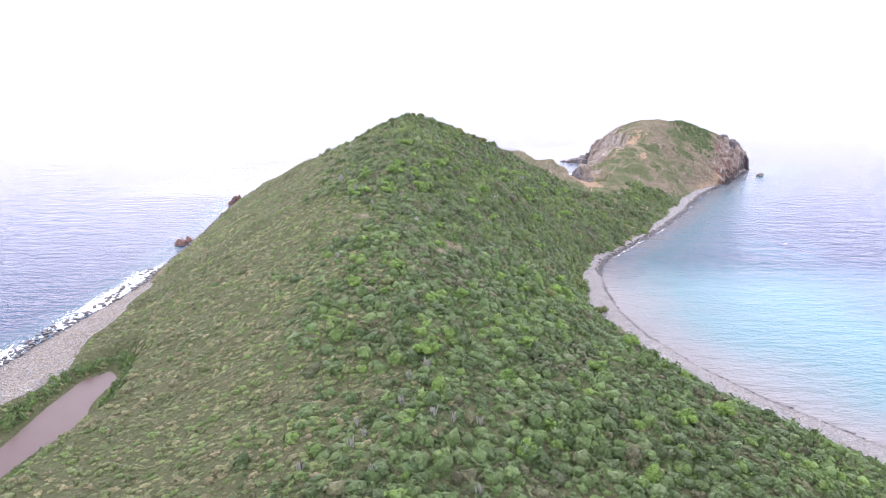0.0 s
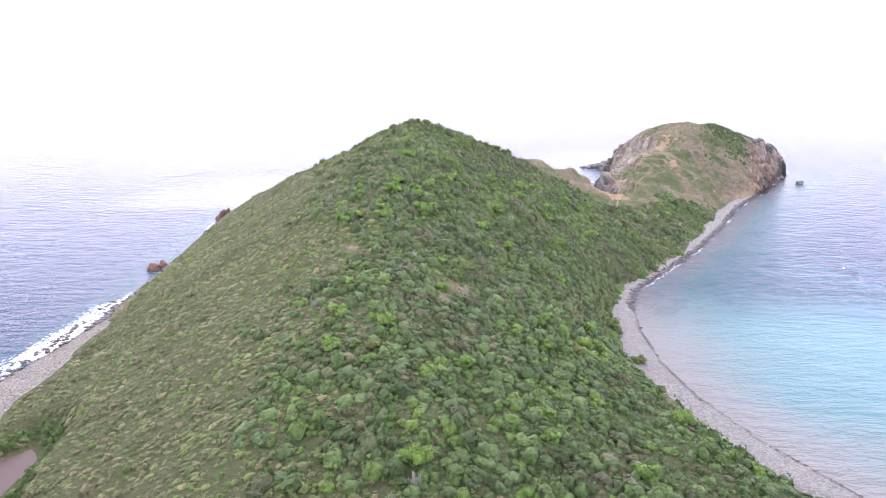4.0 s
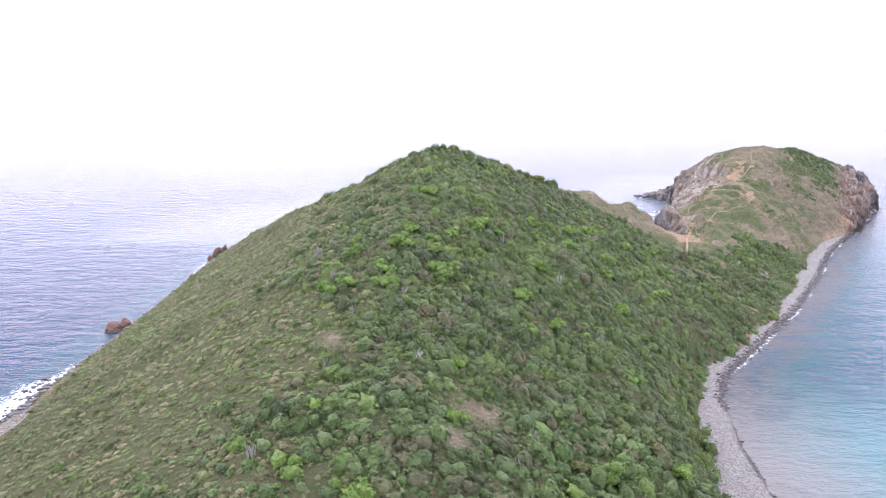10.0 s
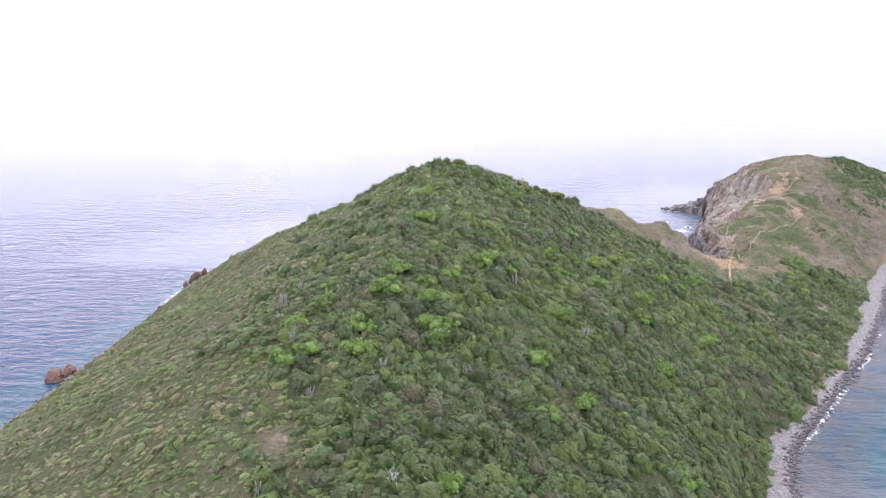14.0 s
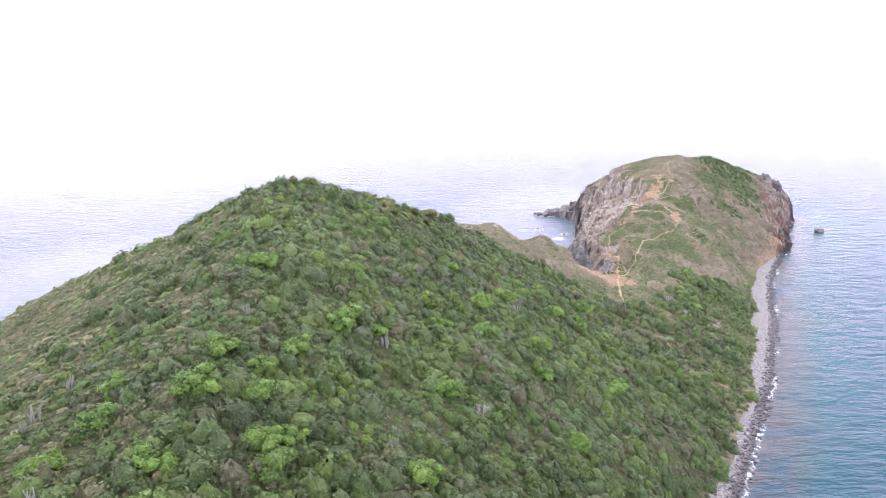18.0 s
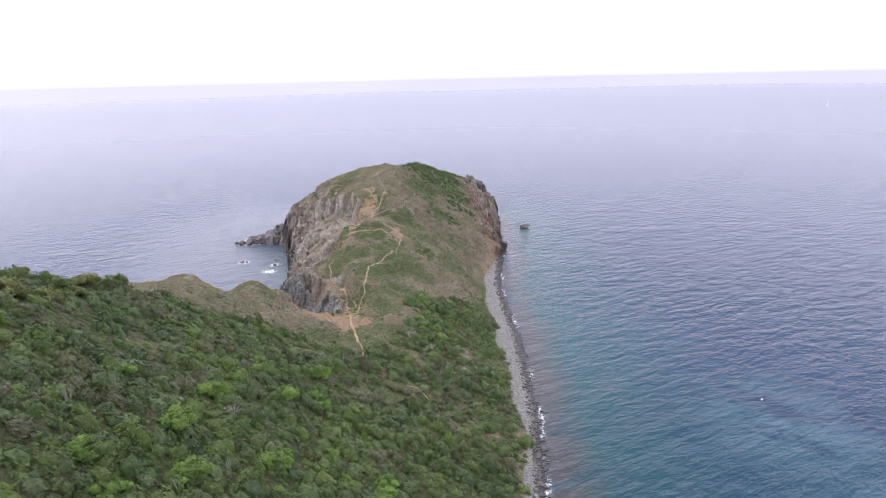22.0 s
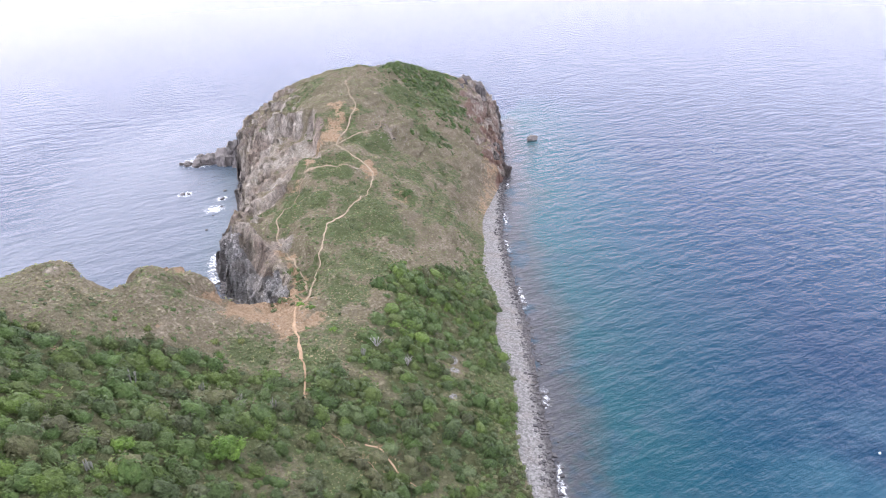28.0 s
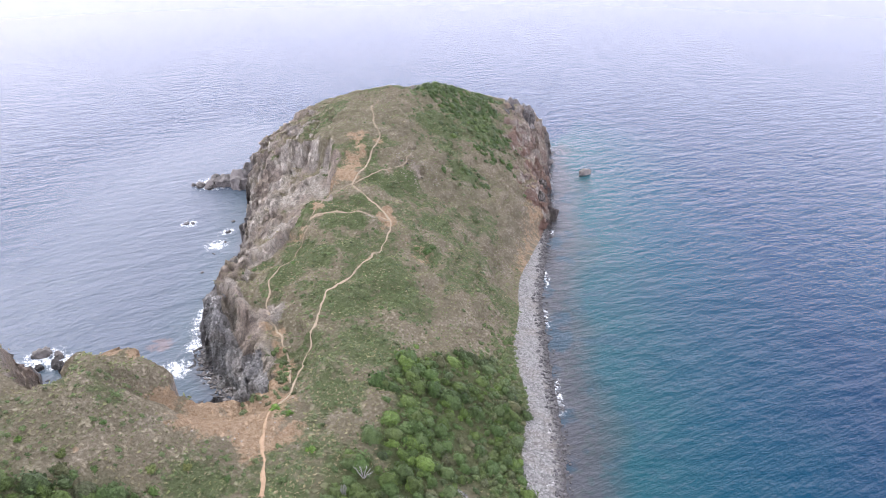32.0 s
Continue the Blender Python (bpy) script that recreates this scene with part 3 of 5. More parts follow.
def height(x, y):
    """Finished ground height."""
    x, y = np.asarray(x, float), np.asarray(y, float)
    # buttresses and gullies: the sea cliffs of the head run in and out along their length
    sheer = craggy(x, y)
    ribx, riby = ridged(x / 11, y / 11) * 7 + ridged(x / 4.2 + 7, y / 4.2) * 3.2 - 6.6, ridged(x / 11 + 31, y / 11 + 5) * 7 + ridged(x / 4.2, y / 4.2 + 19) * 3.2 - 6.6
    out = np.where(x > 270, -1.0, 1.0)
    x, y = x - sheer * ribx * out, y + sheer * riby * 0.8
    dc = coast_distance(x, y)
    z = bare_height(x, y, dc)
    bw = beach_width(x, y)
    ramp = np.minimum(z, 0.17 * dc + 0.1)
    k = step(bw, bw + np.where(x > 20, 17, 24), dc)
    z = np.where((dc > 0) & (bw > 0.5), ramp * (1 - k) + z * k, z)
    rim = chain(RIM, 2.0)
    k = [1 / ((x - rx_) ** 2 + (y - ry_) ** 2 + 6) ** 2 for rx_, ry_, _ in rim]
    rz, rd = sum(v * r[2] for v, r in zip(k, rim)) / sum(k), nearest(x, y, rim) + 2.2 * (fbm(x / 5, y / 5) - 0.5)
    reach = 3.2 + 7.5 * step(147, 155, x) * step(583, 592, y)
    fall = np.clip(rd / reach, 0, 1) ** 1.25
    sea_side = polygon([r[:2] for r in RIM] + [(140, 662), (105, 650)], x, y)
    z = np.where(sea_side, np.minimum(z, 2.2 + 0 * x) * fall + np.where(fall < 1, rz, 0) * (1 - fall), np.where(rd < 15, np.maximum(z, rz * (1 - step(0, 15, rd)) + z * step(0, 15, rd)), z))
    # gully in the knob, open to the sea, and the rocky crest beside it
    z = z + (1.8 * bump(x, y, 97, 596, 12) - 3.5 * bump(x, y, -52, 534, 20) + 3.5 * bump(x, y, -84, 497, 20) + 1.4 * bump(x, y, -26, 500, 12) + 0.6 * bump(x, y, 0, 505, 12)) * (dc > 0)
    z = np.where(dc > 0, np.maximum(z - 26 * step(577, 597, y) * np.exp(-((x - 108.5) / 5.0) ** 2), np.minimum(z, 1.0)), z)
    # the knob stands full height up to the cove's edge
    z = z + 9 * bump(x, y, 125.5, 587, 6.5) + 4 * bump(x, y, 121, 596, 5)
    # the rock wall below the top: ground drops to seaward of this line
    wall = np.interp(y, (661, 672, 684, 694, 706, 728, 757, 785), (208, 214, 220, 222, 216, 210, 206, 205)) + 3 * (fbm(x / 9, y / 9) - 0.5)
    z = np.maximum(z - 10 * step(0, 4.5, wall - x) * step(659, 671, y) * (1 - step(700, 735, y)) * (x > 100), np.minimum(z, 4))
    ledge = np.interp(x, (150, 165, 180, 196), (646, 654, 652, 664))
    z = z - 3.4 * step(0, 2.5, ledge - y) * step(632, 640, y) * (x > 150) * (1 - step(186, 196, x))
    rough = step(3, 22, dc)
    z = z + rough * ((fbm(x / 30, y / 30) - 0.5) * 5.0 + (fbm(x / 7 + 5, y / 7) - 0.5) * 1.6)
    z = z + rough * step(580, 602, y) * step(150, 166, x) * ((fbm(x / 14 + 2, y / 14 + 7) - 0.5) * 4 + 0.9 * np.abs(np.sin((z + 5 * fbm(x / 20, y / 20)) / 1.3)))
    pd = nearest(x, y, np.array(chain(POND + POND[:1], 2.0)))
    inp = polygon(POND, x, y)
    z = np.where(inp, np.minimum(z, 0.9 - 0.15 * np.minimum(pd, 6)), np.where(pd < 14, np.minimum(z, 1.3 + 0.16 * pd) * (1 - step(4, 14, pd)) + z * step(4, 14, pd), z))
    return z


def wooded(x, y):
    """Share of closed scrub, 0..1: full on the hill, thin on saddle and head."""
    w = 1 - step(-5, 7, y - np.interp(x, (-60, 0, 64, 98, 120, 150, 172, 200), (600, 588, 563, 557, 551, 535, 512, 470)) + 12 * (fbm(x / 12, y / 12) - 0.5))
    w = np.maximum(w * (1 - 0.9 * bump(x, y, 107, 590, 30)), 0)
    for cx, cy, r in ((179, 509, 17), (188, 542, 16), (200, 562, 16), (215, 570, 11), (177, 528, 14), (207, 532, 12), (216, 551, 11), (225, 572, 7), (166, 540, 9)):
        w = np.maximum(w, step(1.2, 0.8, np.hypot(x - cx, y - cy) / r + 0.5 * (vnoise(x / 5, y / 5) - 0.5)))
    for cx, cy, r in ((18, 290, 6), (-23, 315, 3.5), (23, 311, 4), (11, 273, 4), (189, 533, 4.5), (187, 527, 3.5), (179, 518, 3), (156, 559, 12)):
        w = w * (1 - bump(x, y, cx, cy, r))
    w = w * (1 - 0.85 * bump(x, y, 142, 504, 12)) * (1 - 0.5 * bump(x, y, 131, 519, 9)) * (1 - 0.6 * bump(x, y, 155, 481, 12)) * (1 - 0.6 * bump(x, y, 125, 505, 9)) * (1 - 0.6 * bump(x, y, 64, 506, 8))
    return np.maximum(w, bump(x, y, -122, 275, 12))


GREEN_SADDLE = [(188, 585, 12, 0.8), (172, 570, 7, 1.0), (135, 552, 10, 0.75), (150, 543, 10, 0.75), (166, 546, 9, 0.7), (157, 570, 4, 1.0), (161, 554, 3, 1.0), (140, 503, 18, 0.7), (128, 518, 14, 0.7), (205, 535, 10, 0.9), (196, 521, 9, 0.9), (216, 553, 8, 0.9), (186, 508, 8, 0.8), (228, 565, 8, 0.9), (237, 580, 7, 0.8), (98, 572, 16, 0.42), (121, 576, 10, 0.45), (112, 588, 9, 0.4)]
GREEN_HEAD = [(303, 712, 18, 0.8), (272, 690, 9, 0.7), (285, 735, 14, 0.7), (190, 606, 11, 1.0), (205, 615, 13, 0.9), (240, 640, 8, 0.9), (196, 660, 9, 0.9), (186, 640, 8, 0.9), (205, 650, 8, 0.9), (239, 664, 7, 0.9), (226, 665, 6, 0.8), (182, 636, 7, 0.9), (227, 623, 7, 0.9), (207, 604, 9, 0.9), (277, 706, 13, 1.0), (272, 676, 9, 0.8), (178, 628, 7, 1.0), (190, 630, 7, 1.0), (202, 630, 7, 0.9), (200, 645, 5, 1.0), (208, 642, 5, 1.0), (214, 652, 5, 1.0), (205, 656, 4, 1.0), (231, 660, 7, 0.9), (176, 646, 4, 0.8)]


def lushness(x, y):
    """Greener turf and low shrubs on saddle and head, 0..1."""
    v = step(0.57, 0.64, fbm(x / 19 + 3, y / 19)) * 0.5
    for cx, cy, r, k in GREEN_SADDLE + GREEN_HEAD:
        v = np.maximum(v, k * bump(x, y, cx, cy, r))
    return v


gx = np.r_[np.arange(-262, 82, 2.8), np.arange(83, 130, 1.35), np.arange(130, 386, 1.0), np.arange(386, 398, 1.35)]
gy = np.r_[np.arange(-121, 478, 2.8), np.arange(479, 574, 1.35), np.arange(574, 800, 1.0), np.arange(800, 912, 2.2)]
GX, GY = np.meshgrid(gx, gy)
DC = coast_distance(GX, GY)
GZ = height(GX, GY)
slope = np.hypot(*np.gradient(GZ, gy, gx))
cliff = step(0.7, 1.3, slope) * (GZ > 0.5) * (((GY > 560) & (GX > 70)) | (GX < -100))


def ground_at(x, y):
    """Height of the built ground, by its grid."""
    x, y = np.asarray(x, float), np.asarray(y, float)
    i, j = np.clip(np.searchsorted(gx, x) - 1, 0, len(gx) - 2), np.clip(np.searchsorted(gy, y) - 1, 0, len(gy) - 2)
    u, v = (x - gx[i]) / (gx[i + 1] - gx[i]), (y - gy[j]) / (gy[j + 1] - gy[j])
    return (GZ[j, i] * (1 - u) + GZ[j, i + 1] * u) * (1 - v) + (GZ[j + 1, i] * (1 - u) + GZ[j + 1, i + 1] * u) * v


def grid_pick(a, x, y):
    i, j = np.clip(np.searchsorted(gx, x) - 1, 0, len(gx) - 2), np.clip(np.searchsorted(gy, y) - 1, 0, len(gy) - 2)
    return a[j, i]


def way_distance(x, y):
    d = np.full(np.shape(x), 1e9)
    for way in WAYS:
        d = np.minimum(d, nearest(x, y, chain(way, 1.5)))
    return d


wd = way_distance(GX, GY)
soil = 0.4 * np.exp(-(wd / 1.5) ** 2)
EARTH_SADDLE = [(153, 571, 6, 0.8), (155, 563, 5, 0.65), (147, 571, 6, 0.7), (142, 574, 5, 0.6), (166, 590, 5, 0.8), (168, 605, 5, 0.7), (165, 598, 4, 0.8), (165, 610, 4, 0.7), (160, 575, 5, 0.9), (163, 586, 4, 0.85), (122, 601, 5, 0.9), (129, 597, 4, 0.8), (140, 520, 3, 0.6), (157, 476, 6, 0.7), (148, 504, 8, 0.45)]
EARTH_HEAD = [(221, 676, 9, 0.62), (226, 681, 7, 0.6), (216, 669, 6, 0.8), (209, 670, 5, 0.6), (220, 641, 4.4, 0.95), (222, 645, 3, 0.8), (216, 636, 2.5, 0.6), (172, 656, 4.5, 0.5), (190, 651, 3.5, 0.6), (199, 655, 4, 0.7), (183, 657, 4, 0.5), (166, 640, 4, 0.5), (213, 673, 7, 0.65), (229, 690, 7, 0.66), (236, 684, 6, 0.62), (224, 622, 9, 0.5)]
EARTH_HILL = [(66, 506, 4, 0.5), (92, 552, 3, 0.6), (-23, 315, 3, 0.6), (11, 273, 3.5, 0.5), (18, 292, 5, 0.5), (23, 313, 3.5, 0.6)]
for cx, cy, r, v in EARTH_SADDLE + EARTH_HEAD + EARTH_HILL:
    soil = np.maximum(soil, v * bump(GX, GY, cx, cy, r))
for cx, cy, r, v in ((150, 563, 8, 0.9), (158, 561, 7, 0.7), (143, 570, 8, 1.0), (152, 573, 9, 1.1), (137, 571, 7, 0.8), (149, 566, 6, 1.0), (141, 577, 5, 1.0), (149, 578, 5, 1.1), (157, 579, 5, 1.1), (161, 584, 4, 1.0), (133, 580, 5, 0.8)):
    soil = np.maximum(soil, v * bump(GX, GY, cx, cy, r))
rock = np.maximum(0.62 * bump(GX, GY, 246, 668, 6), 0.75 * cliff * np.clip(0.25 + 1.2 * craggy(GX, GY), 0, 1))
for cx, cy, r, v in ((168, 614, 8, 0.7), (185, 662, 9, 0.8), (206, 682, 9, 0.9), (97, 612, 13, 0.6), (342, 728, 16, 0.6)):
    rock = np.maximum(rock, v * bump(GX, GY, cx, cy, r))
for cx, cy, r, v in ((322, 676, 7, 0.55), (344, 706, 10, 0.6), (362, 742, 18, 0.75), (208, 690, 7, 0.9), (203, 715, 9, 0.85), (190, 690, 10, 0.7), (165, 640, 7, 0.6), (178, 652, 6, 0.6), (154, 620, 7, 0.9), (104, 600, 7, 0.7), (94, 590, 8, 0.52), (214, 684, 7, 0.9), (217, 694, 6, 0.9), (213, 704, 6, 0.8)):
    rock = np.maximum(rock, v * bump(GX, GY, cx, cy, r))
for lx, ly, lo, hi, v in (((150, 165, 180, 196), (646, 654, 652, 664), 158, 194, 1.0), ((184, 192, 200, 208), (672, 665, 662, 661), 184, 207, 0.9)):
    rock = np.maximum(rock, v * np.exp(-((GY - np.interp(GX, lx, ly) + 1.0) / 3.0) ** 2) * (GX > lo) * (GX < hi))
rock = np.maximum(rock, 0.45 * np.exp(-(nearest(GX, GY, chain([(170, 657), (182, 653)] + CROSS_WAY, 1.5)) / 2.0) ** 2))
edge = np.interp(GY, (585, 605, 625, 640, 652, 661, 668, 684, 704, 718, 730, 760), (160, 161, 161, 160, 164, 169, 203, 212, 211, 202, 199, 206))
rock = np.maximum(rock, 0.9 * bump(GX, GY, 104, 600, 7))
rock = np.maximum(rock, 0.6 * step(-1, 6, edge - GX) * (GY > 583) * (GY < 800) * (GX > 135))
rock = np.maximum(rock, 0.62 * step(9, 3, DC) * step(640, 662, GY) * (GX > 250))
soil = np.maximum(soil, 0.52 * step(24, 8, DC) * step(600, 640, GY) * (GX > 230))
rock = np.maximum(rock, 0.62 * step(6, 1, nearest(GX, GY, chain(RIM, 2.0)) + 5 * (fbm(GX / 6, GY / 6) - 0.5)) * (GX > 157) * (GY > 590))
bare = np.maximum((GY > 560) * (GX > 70) * step(0.15, 0.5, craggy(GX, GY)), (GX < -100) * (DC < 12) * 1.0)
bw = beach_width(GX, GY)
beach = np.where(bw > 0.5, 1 - step(bw - 1, bw + 2.5, DC), 0) * (DC > -30)
beach = np.maximum(beach, bump(GX, GY, 146, 602, 12) * (GZ < 5))
for cx, cy, r in ((189, 534, 2.6), (187, 529, 1.8), (179, 518, 1.5)):
    beach = np.maximum(beach, bump(GX, GY, cx, cy, r))
wet = (1 - step(0.3, np.where(GX > 60, np.interp(GY, (370, 420), (2.0, 3.0)), 3.4), DC)) * (DC > -8) * 0.85
rust = 0.9 * np.maximum(bump(GX, GY, 310, 668, 32), np.maximum(bump(GX, GY, 332, 700, 40), np.maximum(bump(GX, GY, -138, 500, 90), 0.8 * bump(GX, GY, 108, 632, 20))))
# rock faces: broken into blocks, each shifted its own way, over coarser ribs
def block_shift(x, y, z, size):
    """For each place, a random shift -1..1 shared by its block of the jointed rock."""
    best, out = np.full(x.shape, 1e9), np.zeros((3, x.size))
    p = [x / size, y / size, z / (size * 1.7)]
    c = [np.floor(v).astype(np.int64) for v in p]

    def roll(a, b, e, k):
        h = (a * 73856093 + b * 19349663 + e * 83492791 + k * 2654435761) & 0x7FFFFFFF
        h = ((h ^ (h >> 13)) * 1274126177) & 0x7FFFFFFF
        return ((h ^ (h >> 15)) & 0xFFFF) / 65535.0

    for i in (-1, 0, 1):
        for j in (-1, 0, 1):
            for k in (-1, 0, 1):
                a, b, e = c[0] + i, c[1] + j, c[2] + k
                d = (a + roll(a, b, e, 1) - p[0]) ** 2 + (b + roll(a, b, e, 2) - p[1]) ** 2 + (e + roll(a, b, e, 3) - p[2]) ** 2
                m = d < best
                best = np.where(m, d, best)
                out = np.where(m, np.stack([roll(a, b, e, 4), roll(a, b, e, 5), roll(a, b, e, 6)]) * 2 - 1, out)
    return out


px = (fbm(GX / 6, GY / 6, GZ / 14, 4) - 0.5) * 8 * np.maximum(cliff, 0.35 * (rock > 0.55))
py = (fbm(GX / 6 + 40, GY / 6, GZ / 14, 4) - 0.5) * 8 * np.maximum(cliff, 0.35 * (rock > 0.55))
pz = (np.abs(fbm(GX / 4, GY / 4 + 30, 0, 4) - 0.5) * -6 + 0.6) * np.maximum(cliff, np.clip(rock * 1.3, 0, 1)) + (fbm(GX / 5, GY / 5) - 0.5) * 1.6 * (GY > 560) * (GX > 70) * (DC > 6)
stony = (cliff > 0.25) & (craggy(GX, GY) > 0.35) & (GZ > 0.2) & (GY > 570)
for size_, much in ((4.0, 0.9), (2.1, 0.6)):
    bx_, by_, bz_ = block_shift(GX[stony], GY[stony], GZ[stony], size_)
    px[stony] += bx_ * much
    py[stony] += by_ * much
    pz[stony] += bz_ * much * 0.6
GZ = GZ + pz - 2.5 * bump(GX, GY, 278, 738, 4.5) + 1.2 * bump(GX, GY, 300, 740, 10)
ground = sheet("ground", np.stack([GX + px, GY + py, GZ], -1).reshape(-1, 3), lattice(len(gx), len(gy)), M_GROUND, True, soil=soil, rock=rock, beach=beach, wet=wet, rust=rust, bare=bare, wood=wooded(GX, GY) * (DC > 8), lush=lushness(GX, GY), crag=np.clip(craggy(GX, GY) * 1.5 - 0.3, 0, 1) * np.clip(cliff + 0.5 * (rock > 0.55), 0, 1) * (GZ > 0.3) * (GY > 570))


def roughen(ob):
    """Cut the stretched faces of the sea cliffs finer and break them into ribs and knobs."""
    bm = bmesh.new()
    bm.from_mesh(ob.data)
    share = bm.verts.layers.float["crag"]
    for _ in range(3):
        bmesh.ops.subdivide_edges(bm, edges=[e for e in bm.edges if min(e.verts[0][share], e.verts[1][share]) > 0.05 and e.calc_length() > 1.7], cuts=1, use_grid_fill=True)
    bm.to_mesh(ob.data)
    bm.free()
    n = len(ob.data.vertices)
    co, nrm, v = np.zeros(n * 3, np.float32), np.zeros(n * 3, np.float32), np.zeros(n, np.float32)
    ob.data.vertices.foreach_get("co", co)
    ob.data.vertices.foreach_get("normal", nrm)
    ob.data.attributes["crag"].data.foreach_get("value", v)
    co, nrm = co.reshape(-1, 3), nrm.reshape(-1, 3)
    m = v > 0.02
    x, y, z = co[m].T.astype(float)
    ribs = 0.5 - 2 * np.abs(fbm(x / 4.5 + 9, y / 4.5, z / 10, 3) - 0.5) * 2
    knobs = 0.5 - 2 * np.abs(fbm(x / 1.9, y / 1.9 + 5, z / 3.2, 2) - 0.5) * 2
    co[m] += nrm[m] * (v[m] * (1.1 * ribs + 0.75 * knobs))[:, None]
    ob.data.vertices.foreach_set("co", co.ravel())
    ob.data.update()


roughen(ground)
tagged(ground, "rugged headland of dry grass, red earth and grey cliffs", "ground", kind="structure")

# ---- the sea: one sheet to the horizon, finer near the shore ----
sx = np.r_[-4800, -3000, -1800, -1000, -600, np.arange(-420, -230, 6.0), np.arange(-228, -120, 3.0), np.arange(-120, 96, 6.0), np.arange(96, 312, 2.5), np.arange(314, 560, 6.0), 700, 1000, 1800, 3000, 4800]
sy = np.r_[-900, -400, np.arange(-154, 390, 6.0), np.arange(390, 720, 2.5), np.arange(722, 970, 6.0), 1200, 1500, 2000, 3000, 4000, 4990]
SX, SY = np.meshgrid(sx, sy)
SD = -coast_distance(SX, SY)
lee = np.where(SY < 572, SX > 60, (SX - 157) * 0.641 - (SY - 572) * 0.767 > 0)
shoal = np.clip(SD / np.where(lee, np.interp(SY, (380, 430), (140, 92)), 26), 0, 1)
surf = np.where(~lee, np.exp(-np.abs(SD - np.where(SY < 385, 5, 3)) / np.where(SY < 385, 9, 5)) * (0.55 + 0.6 * vnoise(SX / 23, SY / 23)), np.exp(-np.abs(SD - 1.2) / 1.8) * np.where(SY > 400, 0.95, 0.5))
patch = step(0.35, 0.7, vnoise(SX / 13 + 3, SY / 13))
surf = surf * np.where((SX < 60) & (SY > 385), 1 - 0.6 * step(395, 415, SY), 1)
surf = surf * np.where(SX > 60, 0.75, 1.4) * np.where((SX > 60) | (SY > 430), patch, 0.6 + 0.4 * patch)
shoal = np.where(lee | (SY > 590), shoal, np.maximum(shoal, 0.5))
for cx, cy, r in ((190, 806, 15), (103, 657, 8), (108, 652, 6), (148, 640, 5), (150, 620, 5), (166, 753, 6), (180, 734, 5), (172, 721, 7), (140, 629, 7)):
    surf = np.maximum(surf, bump(SX, SY, cx, cy, r) * 0.8)
# sandy bed of the bay, and where the painted sky reflection lies
sand = np.maximum(step(415, 335, SY) * (SX > 60), 0.4 * bump(SX, SY, 252, 424, 30) * step(0.35, 0.6, fbm(SX / 16, SY / 16)))
weed = bump(SX, SY, 138, 647, 6)
# the sheet also carries the mask of the painted sky reflection near the cliffs
sea = sheet("water", np.stack([SX, SY, 0 * SX], -1).reshape(-1, 3), lattice(len(sx), len(sy)), M_SEA, True, shoal=shoal, surf=surf, sand=sand, weed=weed, sky_sheen=np.where(lee, 0, 1) * step(585, 610, SY) * step(150, 60, SD) * step(290, 230, SX), offing=step(500, 3000, np.hypot(SX - 150, SY - 600)))
tagged(sea, "wind-rippled sea, turquoise in the bay, pale towards the horizon", "sea", kind="structure")


# ---- scrub: leafy domes and tufts of leaves, joined ----
def dome_template(rng, cards, leaf, ragged=0.35, seg=7, core=0.8, low=False):
    """A unit bush: a crown bulging in several rounded lobes, thick with small leaf sprays that lie along it."""
    lobes = rng.normal(size=(7, 3)) * (1, 1, 0.7) + (0, 0, 0.5)
    lobes /= np.linalg.norm(lobes, axis=1, keepdims=True)
    swell = 0.75 + 0.5 * rng.random(7)

    def reach(d):
        """How far the crown stands out in the directions d."""
        return 0.66 + 0.4 * np.max(np.exp(7.0 * (d @ lobes.T - 1)) * swell, axis=1)

    rings = [-0.1, 0.6, 1.5] if low else [-0.12, 0.35, 0.8, 1.5]
    ang = np.arange(seg) * math.tau / seg
    d = np.array([(math.cos(h) * math.cos(a + k * 0.4), math.cos(h) * math.sin(a + k * 0.4), math.sin(h)) for k, h in enumerate(rings) for a in ang])
    v = d * (reach(d) * core * (1 + ragged * 0.4 * (rng.random(len(d)) - 0.5)))[:, None]
    base = len(v)
    q = [(k * seg + j, k * seg + (j + 1) % seg, k * seg + seg + (j + 1) % seg, k * seg + seg + j) for k in range(len(rings) - 1) for j in range(seg)]
    nrm = lobes[rng.integers(0, 7, cards)] + rng.normal(size=(cards, 3)) * 0.4
    wild = rng.random(cards) < 0.3
    nrm[wild] = rng.normal(size=(int(wild.sum()), 3))
    nrm[:, 2] = np.abs(nrm[:, 2])
    nrm /= np.linalg.norm(nrm, axis=1, keepdims=True)
    c = nrm * (reach(nrm) * core * (0.93 + 0.45 * rng.random(cards) ** 1.6))[:, None]
    nrm = nrm + rng.normal(size=(cards, 3)) * 0.42 + (0, 0, 0.3)
    nrm /= np.linalg.norm(nrm, axis=1, keepdims=True)
    t1 = np.cross(nrm, rng.normal(size=(cards, 3)))
    t1 /= np.linalg.norm(t1, axis=1, keepdims=True)
    t2 = np.cross(nrm, t1)
    s = leaf * (0.6 + 0.9 * rng.random((cards, 1)))
    card = np.stack([c - t1 * s * 0.8 - t2 * s * 0.5, c + t1 * s * 0.8 - t2 * s * 0.5, c + t2 * s + nrm * s * 0.25], 1).reshape(-1, 3)
    return np.concatenate([v, card]), np.array(q), base + np.arange(3 * cards).reshape(-1, 3)


